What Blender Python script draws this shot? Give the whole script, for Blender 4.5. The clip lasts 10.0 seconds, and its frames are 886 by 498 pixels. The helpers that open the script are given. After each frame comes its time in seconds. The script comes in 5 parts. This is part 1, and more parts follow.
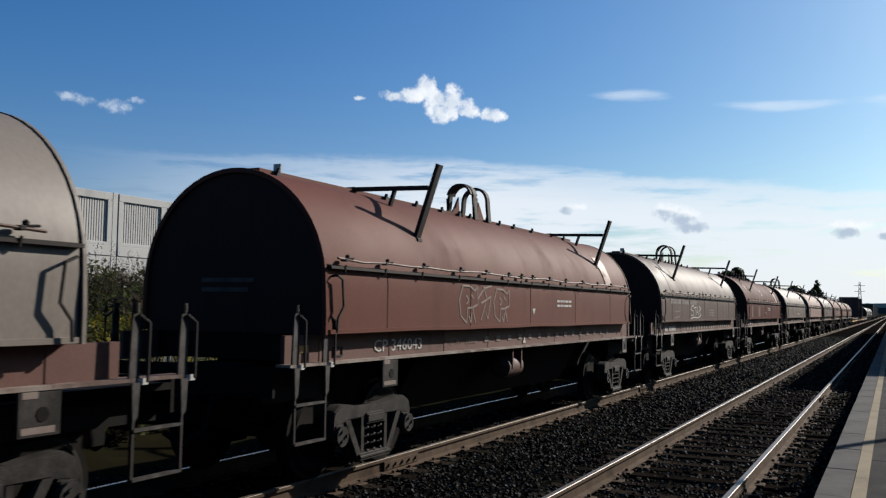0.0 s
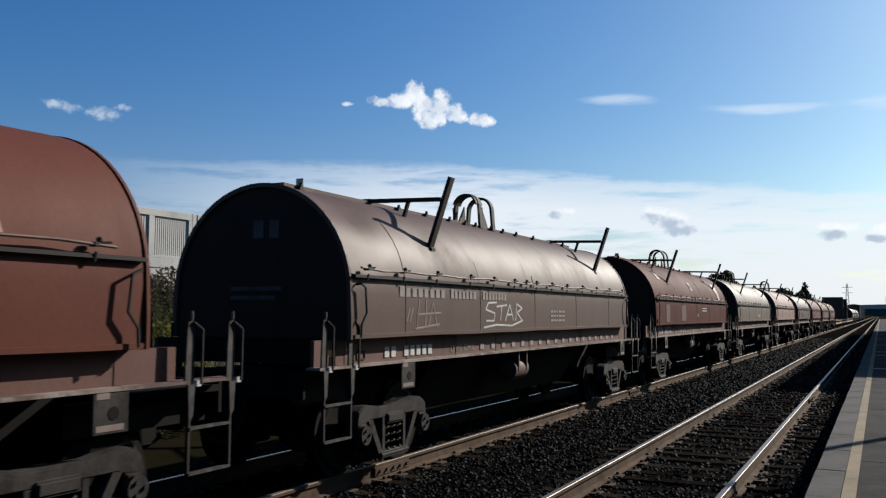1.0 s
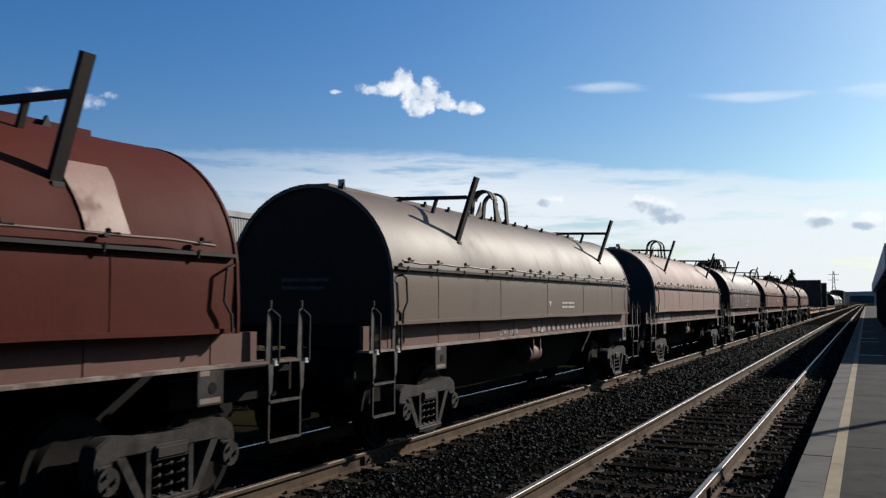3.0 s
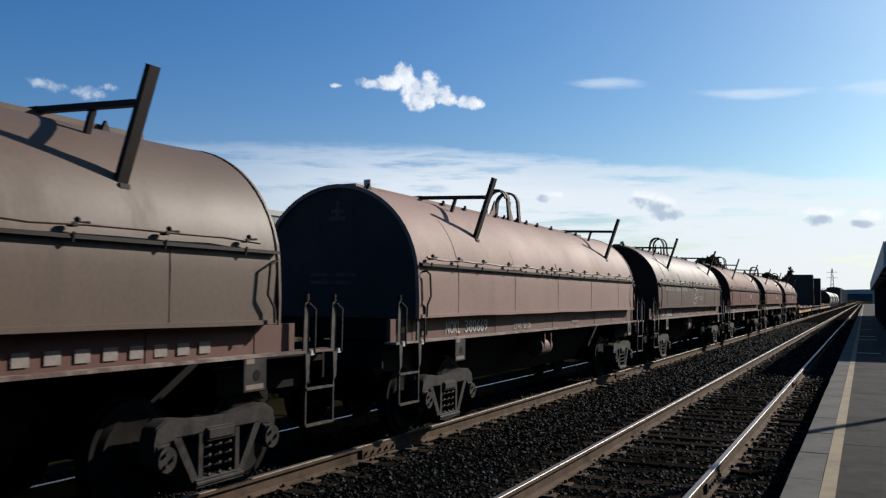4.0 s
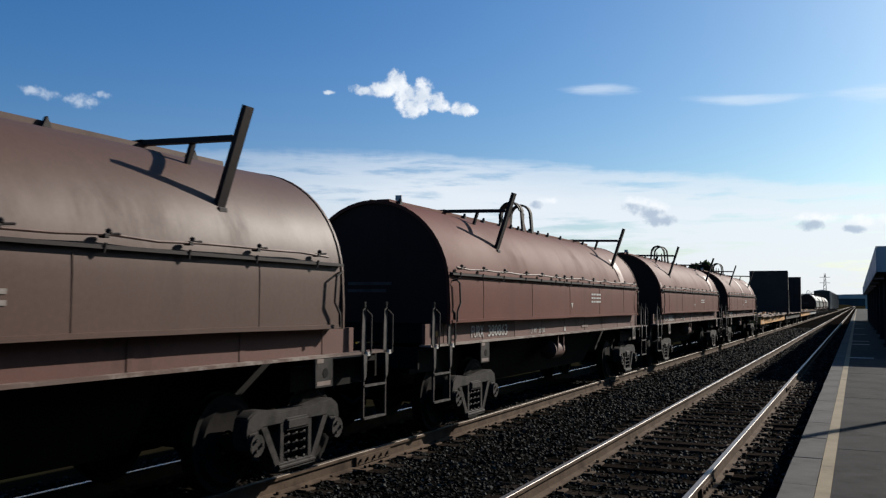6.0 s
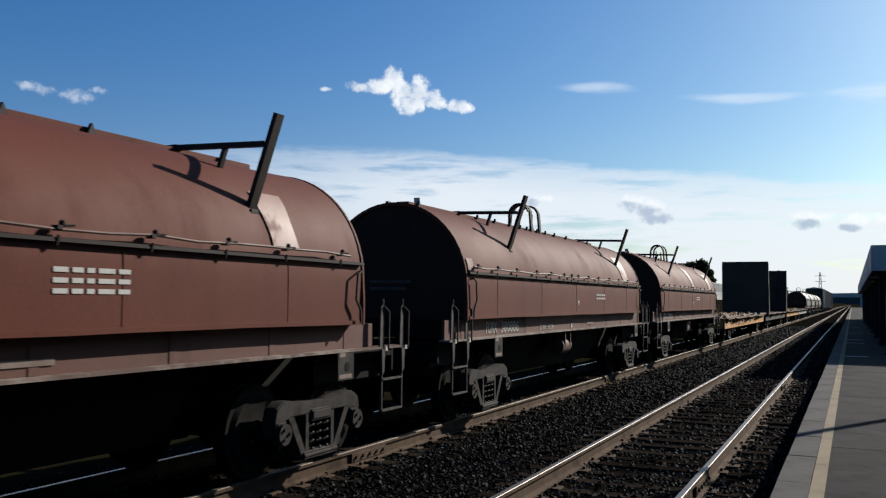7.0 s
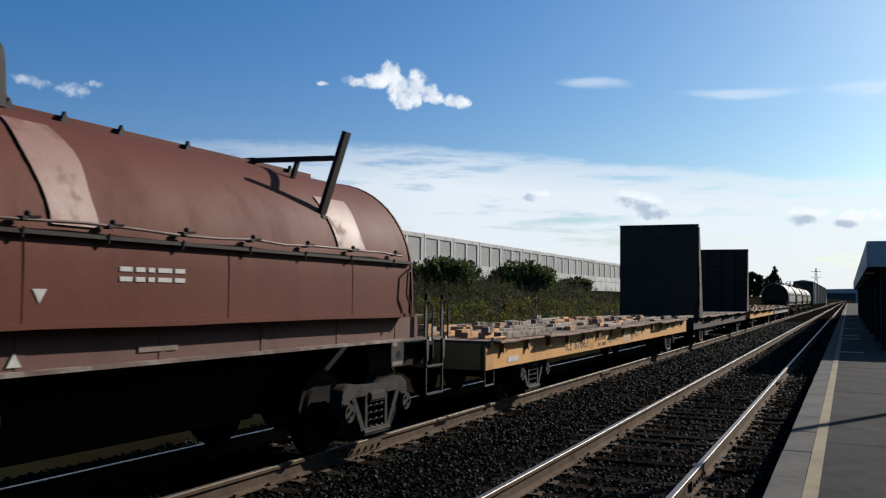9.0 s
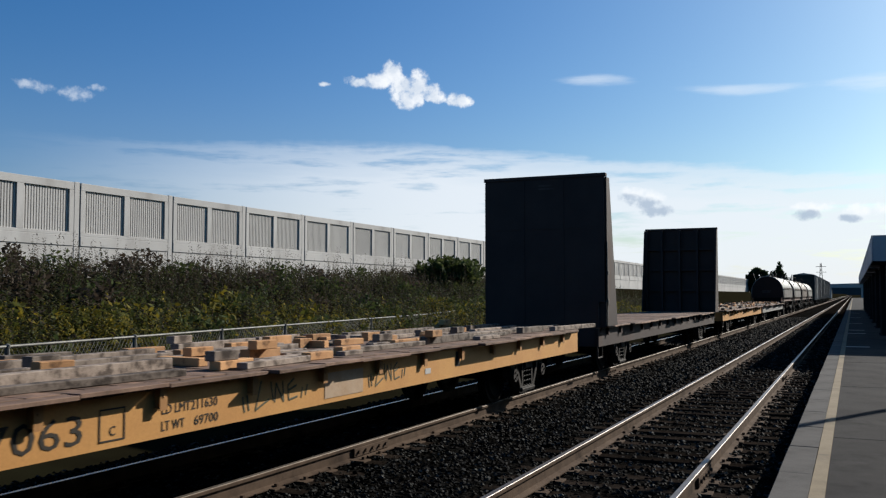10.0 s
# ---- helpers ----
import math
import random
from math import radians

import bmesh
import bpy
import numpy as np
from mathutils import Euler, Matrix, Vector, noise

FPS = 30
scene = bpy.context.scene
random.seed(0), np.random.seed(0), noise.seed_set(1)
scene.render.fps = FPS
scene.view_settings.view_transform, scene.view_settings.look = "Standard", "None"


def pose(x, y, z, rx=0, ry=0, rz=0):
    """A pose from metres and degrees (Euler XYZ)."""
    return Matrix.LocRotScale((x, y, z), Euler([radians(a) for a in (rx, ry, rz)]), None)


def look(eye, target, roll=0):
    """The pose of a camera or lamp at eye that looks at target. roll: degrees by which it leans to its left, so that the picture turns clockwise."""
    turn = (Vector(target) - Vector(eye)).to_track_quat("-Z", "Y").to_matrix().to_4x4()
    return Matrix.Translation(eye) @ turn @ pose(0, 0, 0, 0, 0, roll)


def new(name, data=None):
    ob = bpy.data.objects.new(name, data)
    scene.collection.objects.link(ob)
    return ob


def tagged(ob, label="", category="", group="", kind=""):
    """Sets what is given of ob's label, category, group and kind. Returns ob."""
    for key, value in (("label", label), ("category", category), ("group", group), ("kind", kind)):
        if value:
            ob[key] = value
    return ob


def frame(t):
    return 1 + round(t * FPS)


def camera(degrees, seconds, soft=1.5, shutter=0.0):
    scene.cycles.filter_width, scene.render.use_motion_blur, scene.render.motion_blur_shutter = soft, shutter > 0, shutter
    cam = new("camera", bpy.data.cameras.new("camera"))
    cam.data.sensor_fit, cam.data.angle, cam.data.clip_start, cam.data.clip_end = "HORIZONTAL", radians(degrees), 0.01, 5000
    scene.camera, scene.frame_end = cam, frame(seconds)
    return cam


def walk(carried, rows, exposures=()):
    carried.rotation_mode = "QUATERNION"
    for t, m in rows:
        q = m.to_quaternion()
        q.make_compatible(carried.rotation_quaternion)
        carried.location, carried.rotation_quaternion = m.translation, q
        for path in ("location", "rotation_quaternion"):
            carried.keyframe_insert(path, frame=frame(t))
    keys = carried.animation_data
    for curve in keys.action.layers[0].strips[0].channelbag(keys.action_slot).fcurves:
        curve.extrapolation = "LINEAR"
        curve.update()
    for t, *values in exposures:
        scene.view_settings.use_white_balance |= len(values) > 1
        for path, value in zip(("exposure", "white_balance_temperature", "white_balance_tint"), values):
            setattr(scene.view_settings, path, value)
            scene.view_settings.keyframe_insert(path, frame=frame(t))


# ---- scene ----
# ---------------------------------------------------------------- camera
EYE_H = 1.78
LENS = 53.0
VIEW = [  # seconds, yaw, pitch, roll
    (0, 26.80, 3.80, -0.79),
    (0.5, 26.63, 4.04, -0.28),
    (1, 26.14, 4.14, -0.27),
    (1.5, 26.42, 3.79, -0.42),
    (2, 26.00, 3.38, -0.32),
    (2.5, 25.55, 3.51, 0.03),
    (4, 25.34, 3.04, -0.55),
    (4.5, 25.56, 3.32, -0.68),
    (5, 25.06, 3.39, -0.73),
    (5.5, 25.13, 3.35, -0.35),
    (6, 24.95, 3.46, -0.32),
    (7.5, 24.64, 3.22, -0.58),
    (8, 24.87, 3.19, -0.48),
    (8.5, 24.77, 2.88, -0.39),
    (9, 24.46, 2.96, -0.66),
    (9.5, 24.60, 2.88, -0.51),
    (10, 24.75, 2.91, 0.00),
]
cam = camera(LENS, 10.0, soft=1.25, shutter=0.05)
walk(cam, [(t, pose(0, 0, EYE_H, 90 + p, r, y)) for t, y, p, r in VIEW])

# ---------------------------------------------------------------- light
SUN_AZ, SUN_EL = 26.0, 28.0          # degrees right of the track, and above the horizon
sun_data = bpy.data.lights.new("sun", "SUN")
sun_data.energy, sun_data.angle, sun_data.color = 4.9, radians(0.55), (1.0, 0.94, 0.85)
sun = new("sun", sun_data)
_d = Vector((math.sin(radians(SUN_AZ)) * math.cos(radians(SUN_EL)),
             math.cos(radians(SUN_AZ)) * math.cos(radians(SUN_EL)), math.sin(radians(SUN_EL))))
sun.matrix_world = look(_d * 60, (0, 0, 0))
scene.view_settings.exposure = 0.66


class Nodes:
    """A small writer for node trees."""
    def __init__(self, tree):
        self.tree = tree

    def add(self, kind, operation=None, data_type=None, use_clamp=False):
        node = self.tree.nodes.new(kind)
        if operation:
            node.operation = operation
        if data_type:
            node.data_type = data_type
        if use_clamp:
            node.use_clamp = True
        return node

    def put(self, node, slot, value):
        if hasattr(value, "is_output"):
            self.tree.links.new(value, node.inputs[slot])
        else:
            node.inputs[slot].default_value = value

    def math(self, op, a, b=0.0, clamp=False):
        node = self.add("ShaderNodeMath", operation=op, use_clamp=clamp)
        self.put(node, 0, a), self.put(node, 1, b)
        return node.outputs[0]

    def noise(self, scale, detail=4.0, rough=0.55, vector=None):
        node = self.add("ShaderNodeTexNoise")
        node.inputs["Scale"].default_value, node.inputs["Detail"].default_value = scale, detail
        node.inputs["Roughness"].default_value = rough
        if vector is not None:
            self.put(node, "Vector", vector)
        return node.outputs["Fac"]

    def ramp(self, value, low, high, smooth=True):
        node = self.add("ShaderNodeMapRange")
        node.interpolation_type = "SMOOTHSTEP" if smooth else "LINEAR"
        self.put(node, "Value", value)
        node.inputs["From Min"].default_value, node.inputs["From Max"].default_value = low, high
        return node.outputs["Result"]

    def mix(self, fac, a, b):
        node = self.add("ShaderNodeMix", data_type="RGBA")
        self.put(node, 0, fac), self.put(node, 6, a), self.put(node, 7, b)
        return node.outputs[2]


def make_sky():
    world = bpy.data.worlds.new("sky")
    scene.world = world
    world.use_nodes = True
    world.node_tree.nodes.clear()
    n = Nodes(world.node_tree)
    sky = n.add("ShaderNodeTexSky")
    sky.sky_type, sky.sun_disc = "NISHITA", False
    sky.sun_elevation, sky.sun_rotation = radians(SUN_EL), radians(SUN_AZ)
    sky.air_density, sky.dust_density, sky.ozone_density, sky.altitude = 1.0, 1.3, 3.4, 200
    co = n.add("ShaderNodeTexCoord").outputs["Generated"]
    sep = n.add("ShaderNodeSeparateXYZ")
    n.put(sep, 0, co)
    az = n.math("MULTIPLY", n.math("ARCTAN2", sep.outputs[0], sep.outputs[1]), 57.2958)
    el = n.math("MULTIPLY", n.math("ARCSINE", sep.outputs[2]), 57.2958)
    flat = n.add("ShaderNodeCombineXYZ")            # azimuth and elevation in degrees, as a plane
    n.put(flat, 0, az), n.put(flat, 1, el)
    puff = n.noise(0.62, 7.0, 0.6, flat.outputs[0])
    fluff = n.noise(1.5, 6.0, 0.62, flat.outputs[0])
    rag = n.math("ADD", n.math("MULTIPLY", n.math("SUBTRACT", puff, 0.5), 1.3), n.math("MULTIPLY", n.math("SUBTRACT", fluff, 0.5), 2.2))
    stretch = n.add("ShaderNodeVectorMath", operation="MULTIPLY")
    n.put(stretch, 0, flat.outputs[0])
    stretch.inputs[1].default_value = (0.10, 0.75, 1.0)
    streak = n.noise(1.0, 6.0, 0.6, stretch.outputs[0])

    def blob(a, e, wa, we, tilt=0.0):
        """Fades from 1 in the middle to 0 at the rim of an ellipse."""
        x = n.math("SUBTRACT", az, a)
        y = n.math("SUBTRACT", n.math("SUBTRACT", el, e), n.math("MULTIPLY", x, tilt))
        x, y = n.math("DIVIDE", x, wa), n.math("DIVIDE", y, we)
        r = n.math("ADD", n.math("MULTIPLY", x, x), n.math("MULTIPLY", y, y))
        return n.math("SUBTRACT", 1.0, r)

    def union(parts):
        out = parts[0]
        for p in parts[1:]:
            out = n.math("MAXIMUM", out, p)
        return out

    # small cumulus puffs
    heap = union([blob(-30.3, 13.5, 1.1, 0.38, -0.12), blob(-29.0, 13.55, 1.0, 0.6), blob(-28.1, 14.0, 0.85, 0.85), blob(-27.3, 13.1, 1.1, 1.0), blob(-26.4, 13.3, 0.8, 1.0),
                  blob(-26.9, 12.4, 0.9, 0.65), blob(-25.5, 12.9, 1.0, 0.65, -0.3), blob(-23.7, 12.4, 0.85, 0.5, -0.1), blob(-32.4, 13.3, 0.45, 0.18)])
    heap = n.ramp(n.math("ADD", n.math("MULTIPLY", heap, 0.8), rag), -0.1, 0.75)
    thin = union([blob(-47.4, 11.85, 1.2, 0.5), blob(-49.7, 12.15, 1.3, 0.4, -0.15), blob(-46.2, 12.3, 0.7, 0.25)])
    thin = n.ramp(n.math("ADD", n.math("MULTIPLY", thin, 0.7), rag), 0.0, 1.2)
    low = union([blob(-12.1, 5.75, 1.5, 0.55, -0.2), blob(-11.2, 5.25, 1.2, 0.45), blob(-2.45, 4.75, 0.95, 0.4), blob(-0.1, 4.45, 0.8, 0.3, -0.1), blob(-18.9, 6.3, 0.5, 0.35), blob(7, 5.0, 3, 0.6)])
    low = n.ramp(n.math("ADD", n.math("MULTIPLY", low, 0.9), rag), 0.0, 0.95)
    crown = union([blob(-11.9, 6.3, 1.6, 0.45, -0.2), blob(-2.0, 5.15, 1.5, 0.4), blob(0.8, 4.95, 1.6, 0.45), blob(-18.3, 6.6, 0.8, 0.3)])
    crown = n.ramp(n.math("ADD", n.math("MULTIPLY", crown, 0.8), rag), 0.0, 1.0)
    # thin high streaks
    wisp = union([blob(-5.5, 12.4, 4.2, 0.42, -0.06), blob(2.5, 12.1, 5, 0.6), blob(-14.8, 13.5, 2.6, 0.4, -0.06)])
    wisp = n.ramp(n.math("ADD", n.math("MULTIPLY", wisp, 0.4), n.math("MULTIPLY", n.math("SUBTRACT", streak, 0.5), 2.4)), 0.0, 0.9)
    # the wide bank of thin cloud near the horizon
    crest = n.math("SUBTRACT", 9.55, n.math("MULTIPLY", n.math("MAXIMUM", n.math("ADD", az, 25.0), 0.0), 0.085))
    bank = n.math("SUBTRACT", crest, el)
    bank = n.math("ADD", bank, n.math("MULTIPLY", n.math("SUBTRACT", streak, 0.5), 2.6))
    edge = n.math("ADD", n.math("MULTIPLY", n.math("SUBTRACT", puff, 0.5), 0.5), bank)
    bank = n.math("ADD", n.math("MULTIPLY", n.ramp(edge, -0.15, 0.55), 0.6), n.math("MULTIPLY", n.ramp(bank, 0.2, 2.6), 0.4))
    bank = n.math("MULTIPLY", bank, n.ramp(az, -54.0, -22.0))
    hollow = n.math("MULTIPLY", n.ramp(streak, 0.5, 0.66), 0.8)
    bank = n.math("MULTIPLY", bank, n.math("SUBTRACT", 0.95, hollow))

    vivid = n.add("ShaderNodeHueSaturation")
    vivid.inputs["Saturation"].default_value = 1.38
    n.put(vivid, "Color", sky.outputs[0])
    tint = n.add("ShaderNodeVectorMath", operation="MULTIPLY")
    n.put(tint, 0, vivid.outputs[0])
    side = n.ramp(az, -48.0, 6.0)                   # clearer and greener towards the sun's side
    shade = n.add("ShaderNodeCombineXYZ")
    n.put(shade, 0, n.math("SUBTRACT", 1.04, n.math("MULTIPLY", side, 0.17)))
    n.put(shade, 1, n.math("ADD", 0.955, n.math("MULTIPLY", side, 0.07)))
    n.put(shade, 2, 1.03)
    n.put(tint, 1, shade.outputs[0])
    col = n.mix(n.math("MULTIPLY", bank, 0.95), tint.outputs[0], (8.5, 9.1, 9.8, 1))
    col = n.mix(n.math("MULTIPLY", wisp, 0.45), col, (9.0, 9.7, 10.4, 1))
    col = n.mix(n.math("MULTIPLY", crown, 0.7), col, (10.2, 10.4, 10.7, 1))
    col = n.mix(n.math("MULTIPLY", low, 0.85), col, (4.3, 5.3, 6.7, 1))
    col = n.mix(n.math("MULTIPLY", thin, 0.6), col, (8.6, 9.2, 10.0, 1))
    col = n.mix(n.math("MULTIPLY", heap, 0.9), col, n.mix(n.ramp(puff, 0.42, 0.68), (7.6, 8.3, 9.2, 1), (10.6, 10.8, 11.0, 1)))
    back = n.add("ShaderNodeBackground")
    n.put(back, "Color", col)
    back.inputs["Strength"].default_value = 0.0625
    n.tree.links.new(back.outputs[0], n.add("ShaderNodeOutputWorld").inputs[0])


make_sky()

# ---------------------------------------------------------------- materials


DARKEN = 0.453                          # share kept of every clean sample's colour, so that shade renders deeper


def darkened(colour):
    return tuple(k * DARKEN for k in colour)


def mat(name, a, b, scale=3.0, rough=0.7, metal=0.0, bump=0.15, fine=40.0, dirt=None, dirt_at=(0.52, 0.72), dirt_scale=1.3,
        streaks=0.0, random_obj=0.0, island=0.0, spec=0.25, coords="Object", bump_dist=0.01, pale=0.0):
    """A painted or mineral surface: two tones, a stain layer, grain in colour and relief."""
    m = bpy.data.materials.new(name)
    m.use_nodes = True
    m.node_tree.nodes.clear()
    n = Nodes(m.node_tree)
    a, b, dirt = darkened(a), darkened(b), darkened(dirt) if dirt else None
    co = n.add("ShaderNodeTexCoord").outputs[coords]
    big, grain = n.noise(scale, 5, 0.6, co), n.noise(fine, 3, 0.6, co)
    col = n.mix(n.ramp(big, 0.3, 0.7), (*a, 1), (*b, 1))
    shade = n.math("ADD", 0.8, n.math("MULTIPLY", grain, 0.4))
    rgh = n.math("ADD", rough - 0.1, n.math("MULTIPLY", big, 0.2))
    if dirt:
        vec = co
        if streaks:
            st = n.add("ShaderNodeVectorMath", operation="MULTIPLY")
            n.put(st, 0, co)
            st.inputs[1].default_value = (1, 1, streaks)
            vec = st.outputs[0]
        d = n.ramp(n.noise(dirt_scale, 6, 0.65, vec), *dirt_at)
        col = n.mix(n.math("MULTIPLY", d, 0.8), col, (*dirt, 1))
        rgh = n.math("ADD", rgh, n.math("MULTIPLY", d, 0.15))
    if random_obj:
        r = n.add("ShaderNodeObjectInfo").outputs["Random"]
        shade = n.math("MULTIPLY", shade, n.math("ADD", 1 - random_obj / 2, n.math("MULTIPLY", r, random_obj)))
    if island:
        r = n.add("ShaderNodeNewGeometry").outputs["Random Per Island"]
        if pale:                                    # most pieces dark, a few pale
            r = n.math("MULTIPLY", n.math("POWER", r, pale), (pale + 1) / 2)
        shade = n.math("MULTIPLY", shade, n.math("ADD", 1 - island / 2, n.math("MULTIPLY", r, island)))
    tone = n.add("ShaderNodeVectorMath", operation="SCALE")
    n.put(tone, 0, col), n.put(tone, "Scale", shade)
    bsdf = n.add("ShaderNodeBsdfPrincipled")
    n.put(bsdf, "Base Color", tone.outputs[0]), n.put(bsdf, "Roughness", rgh)
    bsdf.inputs["Metallic"].default_value = metal
    bsdf.inputs["Specular IOR Level"].default_value = spec
    if bump:
        bn = n.add("ShaderNodeBump")
        bn.inputs["Strength"].default_value, bn.inputs["Distance"].default_value = bump, bump_dist
        n.put(bn, "Height", n.math("ADD", grain, big)), n.put(bsdf, "Normal", bn.outputs[0])
    n.tree.links.new(bsdf.outputs[0], n.add("ShaderNodeOutputMaterial").inputs[0])
    return m


def leaf_mat(name, tones, rough=0.8):
    """Foliage whose leaves differ one by one."""
    m = bpy.data.materials.new(name)
    m.use_nodes = True
    m.node_tree.nodes.clear()
    n = Nodes(m.node_tree)
    r = n.add("ShaderNodeNewGeometry").outputs["Random Per Island"]
    cr = n.add("ShaderNodeValToRGB")
    cr.color_ramp.interpolation = "CONSTANT"
    for i, (at, c) in enumerate(tones):
        e = cr.color_ramp.elements[i] if i < 2 else cr.color_ramp.elements.new(at)
        e.position, e.color = at, (*darkened(c), 1)
    n.put(cr, 0, r)
    bsdf = n.add("ShaderNodeBsdfPrincipled")
    n.put(bsdf, "Base Color", cr.outputs[0])
    bsdf.inputs["Roughness"].default_value = rough
    bsdf.inputs["Specular IOR Level"].default_value = 0.12
    thin = n.add("ShaderNodeBsdfTranslucent")
    n.put(thin, "Color", cr.outputs[0])
    both = n.add("ShaderNodeMixShader")
    both.inputs[0].default_value = 0.35
    n.tree.links.new(bsdf.outputs[0], both.inputs[1]), n.tree.links.new(thin.outputs[0], both.inputs[2])
    n.tree.links.new(both.outputs[0], n.add("ShaderNodeOutputMaterial").inputs[0])
    return m


